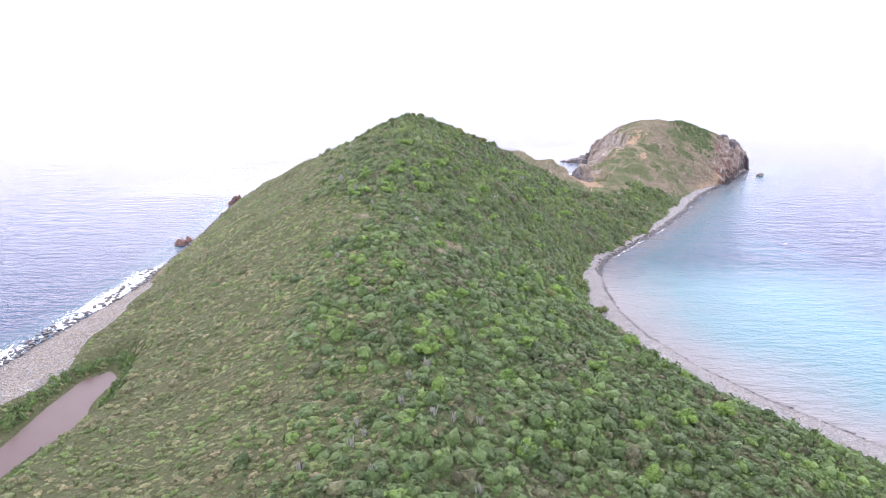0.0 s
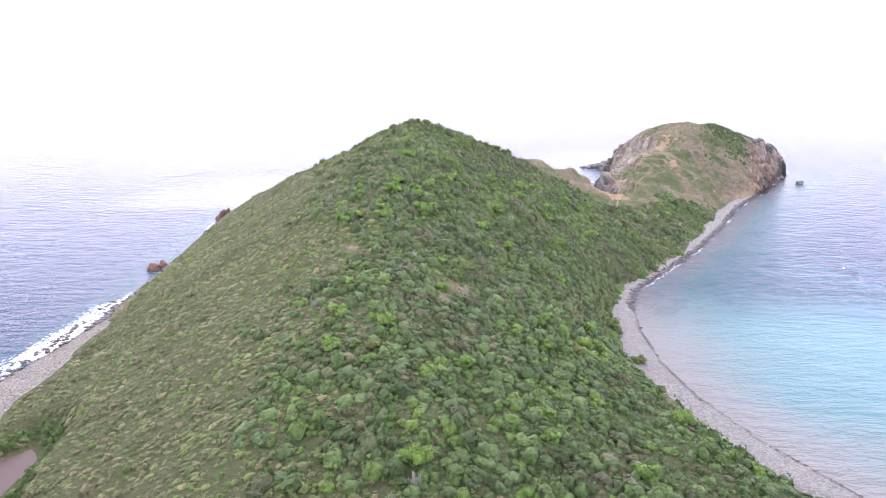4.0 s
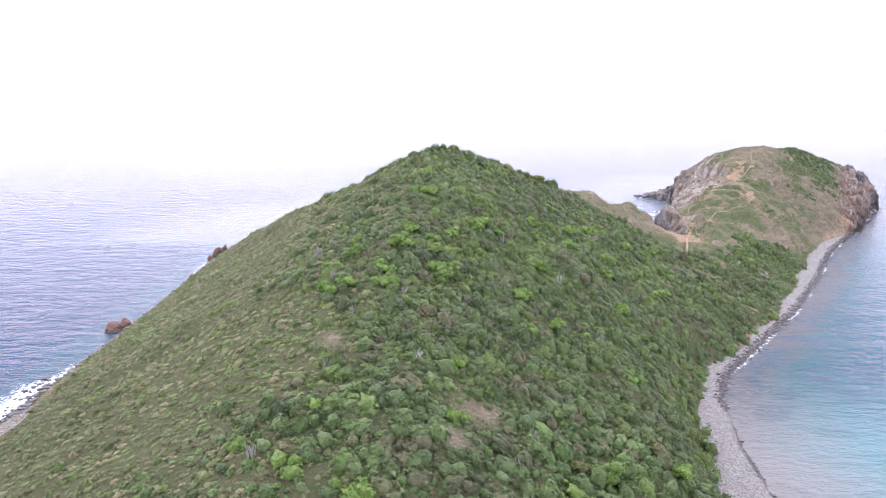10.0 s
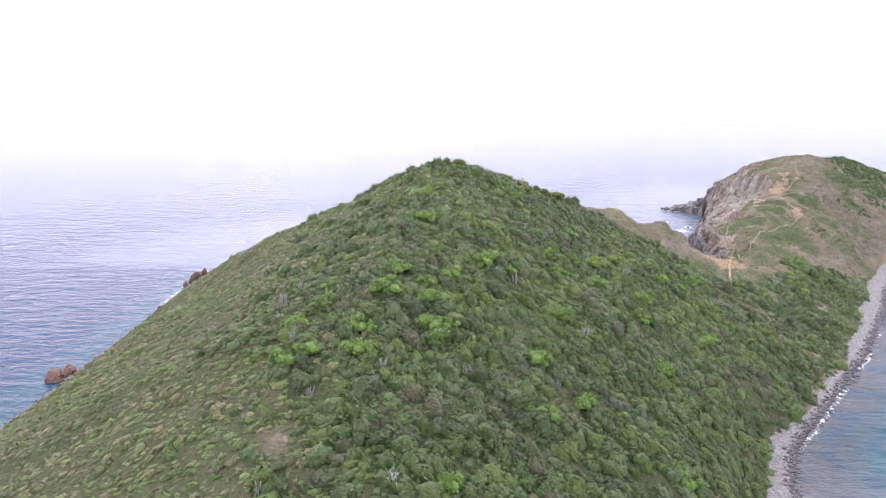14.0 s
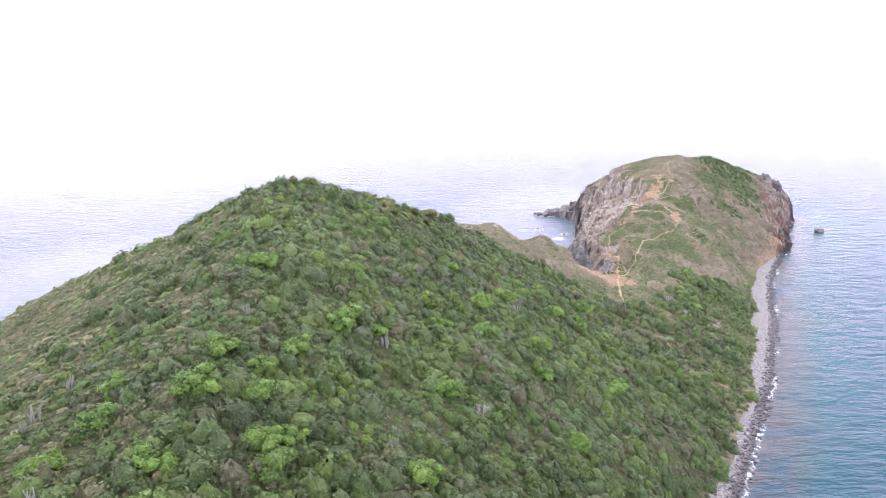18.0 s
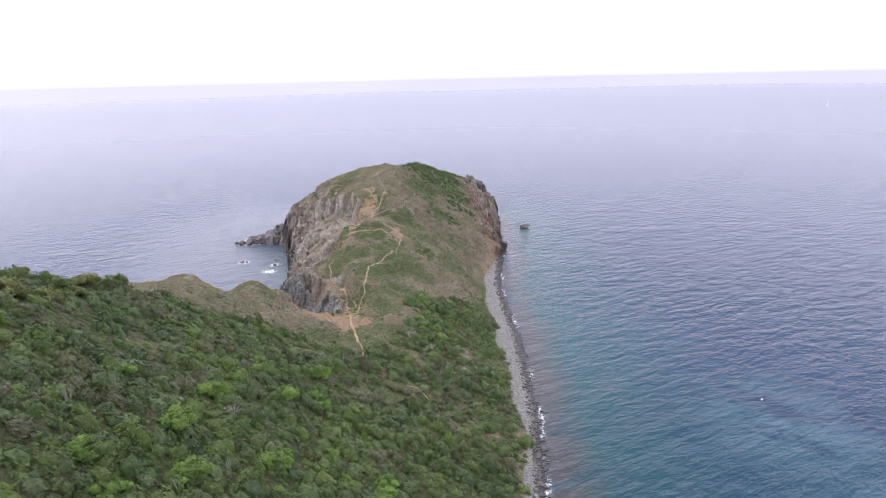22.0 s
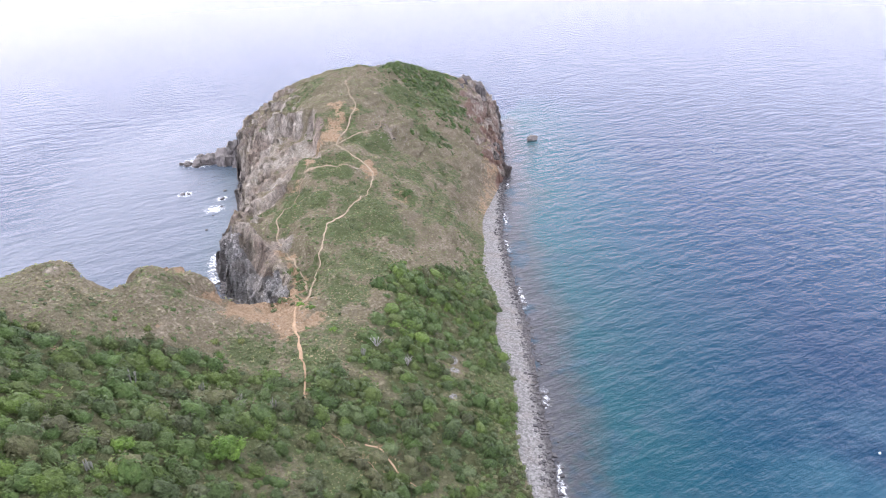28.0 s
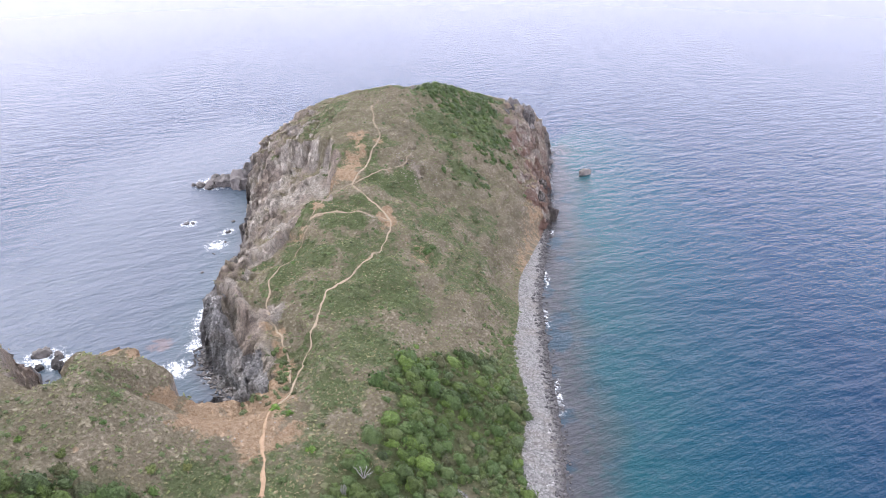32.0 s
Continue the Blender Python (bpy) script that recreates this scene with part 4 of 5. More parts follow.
def scatter(name, material, spots, rng, radius, tall, cards, leaf, stretch=1.0, label="", lean=0.0, sink=0.3, seg=7, core=0.8, low=False):
    """One mesh of many bushes at the spots (x, y, size, tone, kin)."""
    shapes = [dome_template(rng, cards, leaf, seg=seg, core=core, low=low) for _ in range(9)]
    vs, qs, fs, ts, ks, base = [], [], [], [], [], 0
    z = ground_at(spots[:, 0], spots[:, 1])
    pick, turn = rng.integers(0, 9, len(spots)), rng.random(len(spots)) * math.tau
    for k, (v, q, f) in enumerate(shapes):
        m = pick == k
        n = int(m.sum())
        if not n:
            continue
        c, s = np.cos(turn[m])[:, None], np.sin(turn[m])[:, None]
        size = spots[m, 2:3] * radius
        hgt = spots[m, 2:3] * tall * (0.6 + 0.85 * rng.random((n, 1)) ** 1.4)
        bx, by = v[None, :, 0] * c - v[None, :, 1] * s, v[None, :, 0] * s + v[None, :, 1] * c
        bz = v[None, :, 2] * hgt
        x = spots[m, 0:1] + bx * size * stretch + lean * bz
        y = spots[m, 1:2] + by * size + 0.3 * bx * size * (stretch - 1)
        # follow the slope so that the downhill side is not left hanging
        gs = (ground_at(spots[m, 0] + 1, spots[m, 1]) - z[m])[:, None], (ground_at(spots[m, 0], spots[m, 1] + 1) - z[m])[:, None]
        zz = z[m][:, None] - sink + bz + 0.6 * (np.clip(gs[0], -1, 1) * bx * size * stretch + np.clip(gs[1], -1, 1) * by * size)
        vs.append(np.stack([x, y, zz], -1).reshape(-1, 3))
        step_ = base + (np.arange(n) * len(v))[:, None, None]
        qs.append((q[None] + step_).reshape(-1, 4))
        fs.append((f[None] + step_).reshape(-1, 3))
        ts.append(np.repeat(spots[m, 3], len(v)))
        ks.append(np.repeat(spots[m, 4], len(v)))
        base += n * len(v)
    ob = sheet(name, np.concatenate(vs), np.concatenate(qs), material, True, np.concatenate(fs), tone=np.concatenate(ts), kin=np.concatenate(ks))
    return tagged(ob, label, "shrubs", kind="stuff")


def jittered(rng, x0, x1, y0, y1, gap):
    x, y = np.meshgrid(np.arange(x0, x1, gap), np.arange(y0, y1, gap))
    x, y = x.ravel() + (rng.random(x.size) - 0.5) * gap, y.ravel() + (rng.random(y.size) - 0.5) * gap
    return x, y


rng = np.random.default_rng(4)


def flank(x, y):
    """1 on the windward flank, 0 on the sheltered one."""
    return step(34, -44, x + 16 + 0.04 * (y - 300) + 60 * (fbm(x / 30, y / 30) - 0.5))


def keep(x, y, share):
    dc = grid_pick(DC, x, y)
    return (rng.random(x.size) < share) & (dc > beach_width(x, y) + 0.8) & ~polygon(POND, x, y) & ((grid_pick(cliff, x, y) < 0.5) | (grid_pick(bare, x, y) < 0.5))


x, y = jittered(rng, -160, 245, 104, 612, 2.3)
m = keep(x, y, wooded(x, y) * np.clip(1.3 * (1 - flank(x, y)), 0, 1) * np.where((y > 548) & (x < 60), 0.35, 1) * (y > 108)) & (way_distance(x, y) > np.where(y < 541, 0.7, 1.4))
x, y = x[m], y[m]
size = (0.5 + 1.15 * rng.random(x.size) ** 2.6) * (0.78 + 0.5 * fbm(x / 25, y / 25))
size = size * (1 - 0.4 * step(17, 6, grid_pick(DC, x, y)) * (y > 480))
tone = np.clip(fbm(x / 8, y / 8) * 1.5 - 0.45 + 0.45 * (rng.random(x.size) - 0.25), 0, 1)
kin = np.clip(0.5 + (fbm(x / 14 + 9, y / 14) - 0.5) * 1.3 + (rng.random(x.size) - 0.5) * 0.9, 0, 1)
spots = np.stack([x, y, size, tone, kin], 1)
south, low = y < 300, (y >= 470) & (x > 152)
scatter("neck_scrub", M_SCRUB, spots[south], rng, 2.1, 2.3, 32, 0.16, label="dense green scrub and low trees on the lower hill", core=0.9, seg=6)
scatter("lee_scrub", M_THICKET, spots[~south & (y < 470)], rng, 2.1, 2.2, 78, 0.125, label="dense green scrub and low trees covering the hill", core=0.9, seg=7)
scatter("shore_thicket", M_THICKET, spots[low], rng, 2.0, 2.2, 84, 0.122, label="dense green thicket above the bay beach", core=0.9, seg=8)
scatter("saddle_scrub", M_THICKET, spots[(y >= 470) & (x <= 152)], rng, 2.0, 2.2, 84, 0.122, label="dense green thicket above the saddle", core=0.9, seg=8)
x, y = jittered(rng, -165, 60, 104, 660, 2.15)
m = keep(x, y, wooded(x, y) * np.clip(1.5 * flank(x, y), 0, 1) * np.where(y > 545, 0.25, 1))
x, y = x[m], y[m]
size = 0.5 + 0.75 * rng.random(x.size) ** 1.8
streak = fbm(x / 26, (y - 0.3 * x) / 5)
scatter("windswept_scrub", M_WIND, np.stack([x, y, size, np.clip(streak * 1.3 - 0.35 + 0.4 * (rng.random(x.size) - 0.3), 0, 1), np.clip(0.5 + (fbm(x / 20 + 9, (y - 0.3 * x) / 9) - 0.5) * 2.4 + 0.4 * (rng.random(x.size) - 0.5), 0, 1)], 1), rng, 1.45, 1.25, 16, 0.2,
        stretch=1.2, lean=0.1, label="low windswept olive scrub on the seaward flank", seg=6, core=0.92, low=True)
x, y = jittered(rng, -150, -90, 138, 275, 2.0)
pd = nearest(x, y, np.array(chain(POND + POND[:1], 1.0)))
m = ~polygon(POND, x, y) & (pd > 0.9) & (pd < 6.5) & (coast_distance(x, y) > beach_width(x, y) - 1.5)
x, y = x[m], y[m]
scatter("pond_hedge", M_SCRUB, np.stack([x, y, 0.7 + 0.5 * rng.random(x.size), 0.3 + 0.6 * rng.random(x.size), 0.3 + 0.7 * rng.random(x.size)], 1), rng, 1.7, 2.4, 70, 0.15, label="dense green bushes hedging the salt pond", core=0.78, seg=6)
x, y = jittered(rng, -230, 300, -115, 112, 5.5)
m = keep(x, y, 0.95 + 0 * x)
x, y = x[m], y[m]
scatter("outer_scrub", M_SCRUB, np.stack([x, y, 0.6 + 0.7 * rng.random(x.size), 0.1 + 0.6 * rng.random(x.size), rng.random(x.size)], 1), rng, 3.2, 2.4, 6, 0.32, label="green scrub on the neck of the headland", seg=6)
# low cushions on saddle and head, thickest on the lee side of the top
x, y = jittered(rng, 60, 360, 484, 800, 1.45)
lush = lushness(x, y)
m = keep(x, y, np.clip(0.04 + lush, 0, 0.92) * (1 - np.clip(wooded(x, y), 0, 1))) & (way_distance(x, y) > 1.0) & (grid_pick(soil, x, y) < 0.45) & (grid_pick(rock, x, y) < 0.55)
x, y = x[m], y[m]
size = (0.4 + 0.7 * rng.random(x.size) ** 1.5) * (1 + 0.9 * bump(x, y, 303, 715, 28))
scatter("cushion_scrub", M_LOW, np.stack([x, y, size, np.clip(0.1 + rng.random(x.size) * 0.6, 0, 1), np.clip(0.75 * rng.random(x.size) + 0.25 * (1 - lushness(x, y)), 0, 1)], 1), rng, 1.1, 0.5, 16, 0.28, label="low green cushion shrubs scattered over the grassy head", sink=0.12, seg=5, core=0.84, low=True)
x, y = jittered(rng, 150, 262, 480, 606, 1.5)
m = keep(x, y, np.clip(1.2 * step(24, 14, grid_pick(DC, x, y)), 0, 0.95) * step(604, 584, y)) & (np.hypot(x - 189, y - 533) > 3)
x, y = x[m], y[m]
scatter("beach_scrub", M_LOW, np.stack([x, y, 0.6 + 0.6 * rng.random(x.size), np.clip(0.3 + 0.6 * rng.random(x.size), 0, 1), rng.random(x.size)], 1), rng, 1.15, 1.0, 34, 0.2, label="low olive-green shrubs behind the cobble beach", sink=0.15, seg=6)
x, y = jittered(rng, 240, 350, 655, 790, 1.8)
dense = np.zeros(x.shape)
for cx, cy, r, v in ((303, 741, 11, 1.2), (312, 730, 9, 1.2), (294, 722, 10, 1.1), (306, 706, 9, 0.9), (288, 738, 6, 1.0), (292, 692, 8, 0.55), (302, 686, 6, 0.5), (278, 674, 8, 0.5), (262, 672, 7, 0.4), (282, 702, 6, 0.5), (322, 742, 8, 0.8)):
    dense = np.maximum(dense, v * bump(x, y, cx, cy, r))
m = keep(x, y, np.clip(dense - 0.12, 0, 0.97))
x, y = x[m], y[m]
scatter("summit_scrub", M_THICKET, np.stack([x, y, 0.6 + 0.6 * rng.random(x.size), 0.5 * rng.random(x.size), 0.15 + 0.6 * rng.random(x.size)], 1), rng, 1.75, 1.8, 70, 0.13, label="dense dark green shrubs on the lee side of the top", core=0.86)


# ---- grass tufts ----
def tufts(name, spots, rng, size, label):
    """Dry grass: two leaning sprays to a tuft, joined."""
    n = len(spots)
    z = ground_at(spots[:, 0], spots[:, 1])
    vs, ts = [], []
    for k in range(2):
        a = rng.random(n) * math.tau
        s = size * (0.6 + 0.8 * rng.random(n))
        ux, uy = np.cos(a) * s * 0.6, np.sin(a) * s * 0.6
        lx, ly = rng.normal(size=n) * 0.9 * s, rng.normal(size=n) * 0.9 * s
        b = np.stack([spots[:, 0], spots[:, 1], z - 0.05], 1)
        u, up = np.stack([ux, uy, 0 * ux], 1), np.stack([lx, ly, s * 0.5], 1)
        vs.append(np.stack([b - u, b + u, b + u * 1.3 + up, b - u * 1.3 + up * 0.9], 1))
    v = np.concatenate(vs).reshape(-1, 3)
    t, kn = np.tile(np.repeat(spots[:, 2], 4), 2), np.tile(np.repeat(spots[:, 3], 4), 2)
    ob = sheet(name, v, np.arange(len(v)).reshape(-1, 4), M_DRY, tone=t, kin=kn)
    return tagged(ob, label, "grass", kind="stuff")


x, y = jittered(rng, 55, 365, 480, 800, 0.95)
m = keep(x, y, 0.9 * (1 - 0.8 * np.clip(wooded(x, y), 0, 1))) & (way_distance(x, y) > 0.9) & (grid_pick(soil, x, y) < 0.5) & (grid_pick(rock, x, y) < 0.6)
x, y = x[m], y[m]
tufts("dry_grass", np.stack([x, y, 0.4 + 0.6 * rng.random(x.size), np.clip(fbm(x / 12, y / 12) * 2 - 0.7 + 0.4 * rng.random(x.size), 0, 1)], 1), rng, 0.36, "short dry grass tufts on the saddle and head")


# ---- footpaths: trodden earth laid on the ground ----
def footpath(points, half, seed, material):
    p = chain([(*q, 0) for q in points], 0.5)[:, :2]
    for _ in range(2):
        p[1:-1] = (p[:-2] + 2 * p[1:-1] + p[2:]) / 4
    p = p + np.stack([vnoise(np.arange(len(p)) / 6, seed), vnoise(np.arange(len(p)) / 6, seed + 9)], 1) * 0.9 - 0.45
    d = np.gradient(p, axis=0)
    d = np.stack([-d[:, 1], d[:, 0]], 1) / np.linalg.norm(d, axis=1, keepdims=True)
    w = half * (0.25 + 0.8 * vnoise(np.arange(len(p)) / 9, seed + 3) + 0.9 * vnoise(np.arange(len(p)) / 1.7, seed + 5))
    w = w * np.linspace(1.15, 0.6, len(p))
    rows = [p + d * (w * k)[:, None] for k in (-1, -0.4, 0.4, 1)]
    xy = np.stack(rows, 1)
    z = ground_at(xy[..., 0], xy[..., 1]) + np.array([0.05, 0.2, 0.2, 0.05])
    ob = sheet("footpath", np.concatenate([xy, z[..., None]], -1).reshape(-1, 3), lattice(4, len(p)), material, True)
    return tagged(ob, "narrow trodden footpath of pale orange earth", "path", group="footpaths on the head", kind="structure")


for k, way in enumerate(WAYS[:7]):
    footpath(way, (0.3, 0.22, 0.5, 0.18, 0.2, 0.24, 0.42)[k], 11.3 * k, M_EARTH if k > 3 else M_PATH)

# ---- the pond ----
bm = bmesh.new()
bm.faces.new([bm.verts.new((px_ - 0.6 * (1 if px_ < -120 else -1), py_, 0.55)) for px_, py_ in POND])
tagged(part("pond_water", bm, M_POND), "still red-brown water of a salt pond", "pond", kind="structure")


# ---- rocks ----
def rock_mesh(name, seed, material, detail=2, sharp=0.45, flat=0.6):
    """A broken rock of unit radius."""
    r = np.random.default_rng(seed)
    bm = bmesh.new()
    bmesh.ops.create_icosphere(bm, subdivisions=detail, radius=1.0)
    cuts = [(Vector(r.normal(size=3)).normalized(), 0.55 + 0.35 * r.random()) for _ in range(9)]
    for v in bm.verts:
        for nrm, d in cuts:
            over = v.co.dot(nrm) - d
            if over > 0:
                v.co -= nrm * over
        v.co *= 1 + sharp * (noise.noise(v.co * 2.1 + Vector((seed * 3.7, 0, 0))) * 0.6)
        v.co.z *= flat
    me = bpy.data.meshes.new(name)
    bm.to_mesh(me)
    bm.free()
    me.materials.append(material)
    return me


def rock(name, me, x, y, z, sx, sy, sz, turn, label, group=""):
    ob = new(name, me)
    ob.location, ob.scale, ob.rotation_euler = (x, y, z), (sx, sy, sz), (0, 0, turn)
    return tagged(ob, label, "rock", group)


GREY_ROCKS = [rock_mesh("grey_rock", 20 + k, M_GREY, 3) for k in range(4)]
WET_ROCKS = [rock_mesh("wet_rock", 40 + k, M_WET, 3) for k in range(4)]
for k, (x0, y0, s, h) in enumerate(((362, 736, 4.5, 3.5), (355, 723, 2.6, 2.2), (313, 671, 2.5, 3.0), (343, 706, 3.0, 2.5), (370, 744, 4.0, 4.5), (330, 690, 2.2, 2.0))):
    rock("point_rock", GREY_ROCKS[k % 4], x0, y0, 0.5, s, s * 0.75, h, k * 1.3, "grey fallen rock at the foot of the cliff", "rocks off the point")
for k, (x0, y0, s) in enumerate(((165, 753, 1.8), (167.6, 752, 1.4), (180, 733, 1.6), (176, 722, 1.0), (185, 745, 1.2), (169, 712, 0.8), (161, 696, 0.9))):
    rock("surf_rock", WET_ROCKS[(k + 1) % 4], x0, y0, 0.0, s, s * 0.8, s * 0.9, k * 1.7, "small dark rock awash off the cliff", "rocks awash")


def crag_mesh(seed, material):
    """A jagged, ribbed outcrop of unit size, broken along upright joints."""
    r = np.random.default_rng(seed)
    bm = bmesh.new()
    bmesh.ops.create_icosphere(bm, subdivisions=4, radius=1.0)
    joints = [(Vector((math.cos(a), math.sin(a), 0.25 * r.normal())).normalized(), 0.45 + 0.4 * r.random()) for a in r.random(11) * math.tau]
    for v in bm.verts:
        for nrm, d in joints:
            over = v.co.dot(nrm) - d
            if over > 0:
                v.co -= nrm * over * 0.9
        p = Vector((v.co.x * 3.2 + seed, v.co.y * 3.2, v.co.z * 1.1))
        rib = abs(noise.noise(p)) * 0.5 + abs(noise.noise(p * 2.3)) * 0.25
        v.co.x, v.co.y = v.co.x * (1.1 - rib), v.co.y * (1.1 - rib)
        v.co.z = v.co.z * (0.95 + 0.5 * noise.noise(Vector((v.co.x * 2.5, v.co.y * 2.5, seed))))
    me = bpy.data.meshes.new("crag")
    bm.to_mesh(me)
    bm.free()
    me.materials.append(material)
    return me


RED_ROCKS = [crag_mesh(560 + k, M_RED) for k in range(3)]
for k, (x0, y0, s, h) in enumerate(((-152, 438, 6.5, 3.4), (-148, 568, 6.0, 5.0), (-150, 558, 3.6, 3.0), (-148, 579, 4.0, 4.0), (-148, 441, 5.0, 3.8), (-144, 509, 3.0, 3.0), (-145, 516, 4.0, 3.0))):
    rock("red_shore_rock", RED_ROCKS[k % 3], x0, y0, 0.2, s, s * 0.7, h, 0.3 + 1.1 * k, "red-brown rock on the windward waterline", "red rocks on the windward shore")

# crags along the cliff tops of the head, and on the knob
CRAGS = [crag_mesh(500 + k, M_CLIFF) for k in range(5)]
CRAG_SPOTS = [(372, 754, 7, 5), (370, 765, 6, 5), (366, 742, 6, 5), (357, 728, 5, 4), (282, 741, 3.2, 2.4)]
CRAG_MORE = [(344, 714, 4, 5), (330, 696, 4, 4), (318, 680, 4, 4), (247, 666, 0.9, 0.6), (243, 671, 0.8, 0.5)]
for k, (x0, y0, s, h) in enumerate(CRAG_SPOTS + CRAG_MORE):
    rock("crag", CRAGS[k % 5], x0, y0, float(ground_at(x0, y0)) - 0.35 * h, s, s * 0.8, h, k * 1.9, "weathered grey-brown crag breaking out of the turf", "crags")


GREY_CRAGS = [crag_mesh(530 + k, M_GREY) for k in range(3)]
for k, (x0, y0, s, h) in enumerate(((215, 788, 11, 18), (208, 791, 12, 12), (201, 795, 11, 8.5), (194, 800, 10, 5.5), (187, 804, 7, 3.4), (181, 805, 5, 2.2), (178, 808, 2.4, 1.3), (191, 812, 4.5, 3.0), (185, 798, 3.0, 1.6), (200, 805, 5, 5), (206, 783, 5, 6))):
    rock("reef_rock", GREY_CRAGS[k % 3], x0, y0, 0.0, s, s * 0.75, h, k * 0.9, "dark jagged reef rock with surf round it", "reef rocks")
rock("sea_stack", GREY_CRAGS[0], 377, 718, 0.1, 7.2, 4.2, 2.6, 0.5, "dark grey rock standing alone in the sea off the point")
for k, (x0, y0, s, h) in enumerate(((346, 748, 7, 6), (353, 742, 6, 6), (338, 739, 5, 5), (358, 752, 7, 6), (330, 731, 4, 4), (349, 733, 4, 4))):
    rock("dark_crag", GREY_CRAGS[k % 3], x0, y0, float(ground_at(x0, y0)) - 0.5 * h, s, s * 0.8, h, k * 2.1, "dark grey crag on the shoulder of the head", "dark crags")
for k, (x0, y0, s, h) in enumerate(((103, 659, 4.6, 2.4), (108, 655, 2.4, 2.2), (107, 649, 2.6, 3.0), (102, 650, 2.0, 2.0), (95, 634, 7.0, 12.0), (88, 637, 7.0, 12.0), (113, 642, 3.0, 5.0), (109, 645, 2.6, 3.6), (101, 640, 4.0, 7.0))):
    rock("cove_rock", GREY_CRAGS[k % 3], x0, y0, 0.0, s, s * 0.75, h, 0.4 + k, "dark rock in the surf below the knob", "rocks below the knob")

def stones(name, material, spots, rng, label, category="stones"):
    """Many small stones joined; spots of x, y, z, size."""
    n = len(spots)
    cube = np.array([(a, b, c) for c in (-1, 1) for b in (-1, 1) for a in (-1, 1)], float)
    q = np.array([(0, 2, 3, 1), (4, 5, 7, 6), (0, 1, 5, 4), (2, 6, 7, 3), (0, 4, 6, 2), (1, 3, 7, 5)])
    c = cube[None] * (0.45 + 0.3 * rng.random((n, 8, 1))) * np.stack([1 + 0.3 * rng.random(n), 0.8 + 0.3 * rng.random(n), 0.55 + 0.25 * rng.random(n)], 1)[:, None]
    a = rng.random((n, 1)) * math.tau
    x0, y0 = c[..., 0] * np.cos(a) - c[..., 1] * np.sin(a), c[..., 0] * np.sin(a) + c[..., 1] * np.cos(a)
    v = np.stack([x0, y0, c[..., 2]], -1) * spots[:, None, 3:4] + spots[:, None, :3]
    ob = sheet(name, v.reshape(-1, 3), (q[None] + 8 * np.arange(n)[:, None, None]).reshape(-1, 4), material)
    return tagged(ob, label, category, kind="stuff")


def along(rng, n, x0, x1, y0, y1, lo, hi):
    """Random places whose distance from the waterline lies between lo and hi metres."""
    x, y = x0 + (x1 - x0) * rng.random(n), y0 + (y1 - y0) * rng.random(n)
    d = coast_distance(x, y)
    m = (d > lo) & (d < hi)
    return x[m], y[m]


x, y = along(rng, 330000, 80, 350, 170, 715, -2.4, 3.6)
s = 0.2 + 0.55 * rng.random(x.size) ** 2.6
m = rng.random(x.size) < np.where(y > 372, 0.95 * step(0.15, 0.42, fbm(x / 6, y / 6)) * np.exp(-np.abs(coast_distance(x, y) - 1.2) / 2.2), 0.15 * (np.abs(coast_distance(x, y)) < 1.2))
x, y, s = x[m], y[m], s[m]
near = np.argsort(np.abs(y - 534))[:220]
far = np.setdiff1d(np.arange(x.size), near)
BOULDER = [rock_mesh("shore_boulder", 80 + k, M_WET, 2) for k in range(5)]
for k in near:
    rock("shore_boulder", BOULDER[k % 5], x[k], y[k], max(0.1, float(ground_at(x[k], y[k]))), s[k], s[k] * 0.8, s[k], k * 0.7, "dark wet boulder along the waterline", "boulders along the waterline")
stones("waterline_stones", M_WET, np.stack([x, y, np.maximum(ground_at(x, y), 0), s], 1)[far], rng, "dark wet stones along the waterline of the bay")
x, y = along(rng, 130000, 75, 310, 170, 655, 1.2, 13)
dc = coast_distance(x, y)
m = (dc < beach_width(x, y) + 0.5) & (dc > np.interp(y, (380, 420), (1.2, 3.0)) + 1.5 * (fbm(x / 5, y / 5) - 0.5))
x, y = x[m], y[m]
stones("cobbles", M_STONE, np.stack([x, y, ground_at(x, y) + 0.05, 0.1 + 0.24 * rng.random(x.size) ** 3], 1), rng, "pale grey cobbles heaped along the bay beach")
x, y = along(rng, 26000, -200, -120, 170, 385, -8, 1.5)
s = 0.4 + 1.1 * rng.random(x.size) ** 2
for k in range(170):
    rock("surf_boulder", BOULDER[k % 5], x[k], y[k], max(-0.1, float(ground_at(x[k], y[k]))), s[k], s[k] * 0.8, s[k], k * 0.7, "black boulder in the surf of the windward beach", "boulders in the windward surf")
stones("windward_stones", M_WET, np.stack([x, y, np.maximum(ground_at(x, y), -0.1), s], 1)[170:600], rng, "black stones in the surf of the windward beach")
x, y = along(rng, 40000, -200, -110, 190, 377, 2, 34)
m = coast_distance(x, y) < beach_width(x, y)
x, y = x[m][:9000], y[m][:9000]
stones("windward_cobbles", M_TAN, np.stack([x, y, ground_at(x, y) + 0.05, 0.15 + 0.3 * rng.random(x.size) ** 2], 1), rng, "tan and grey cobbles of the windward beach")
x, y = along(rng, 9000, -170, -135, 355, 615, -2, 2.5)
stones("windward_rocks", M_WET, np.stack([x, y, np.maximum(ground_at(x, y), -0.2), 0.5 + 1.0 * rng.random(x.size) ** 2], 1)[:700], rng, "broken rocks along the windward shore")
x, y = along(rng, 3000, 128, 158, 592, 640, -1, 12)
m = ground_at(x, y) < 4
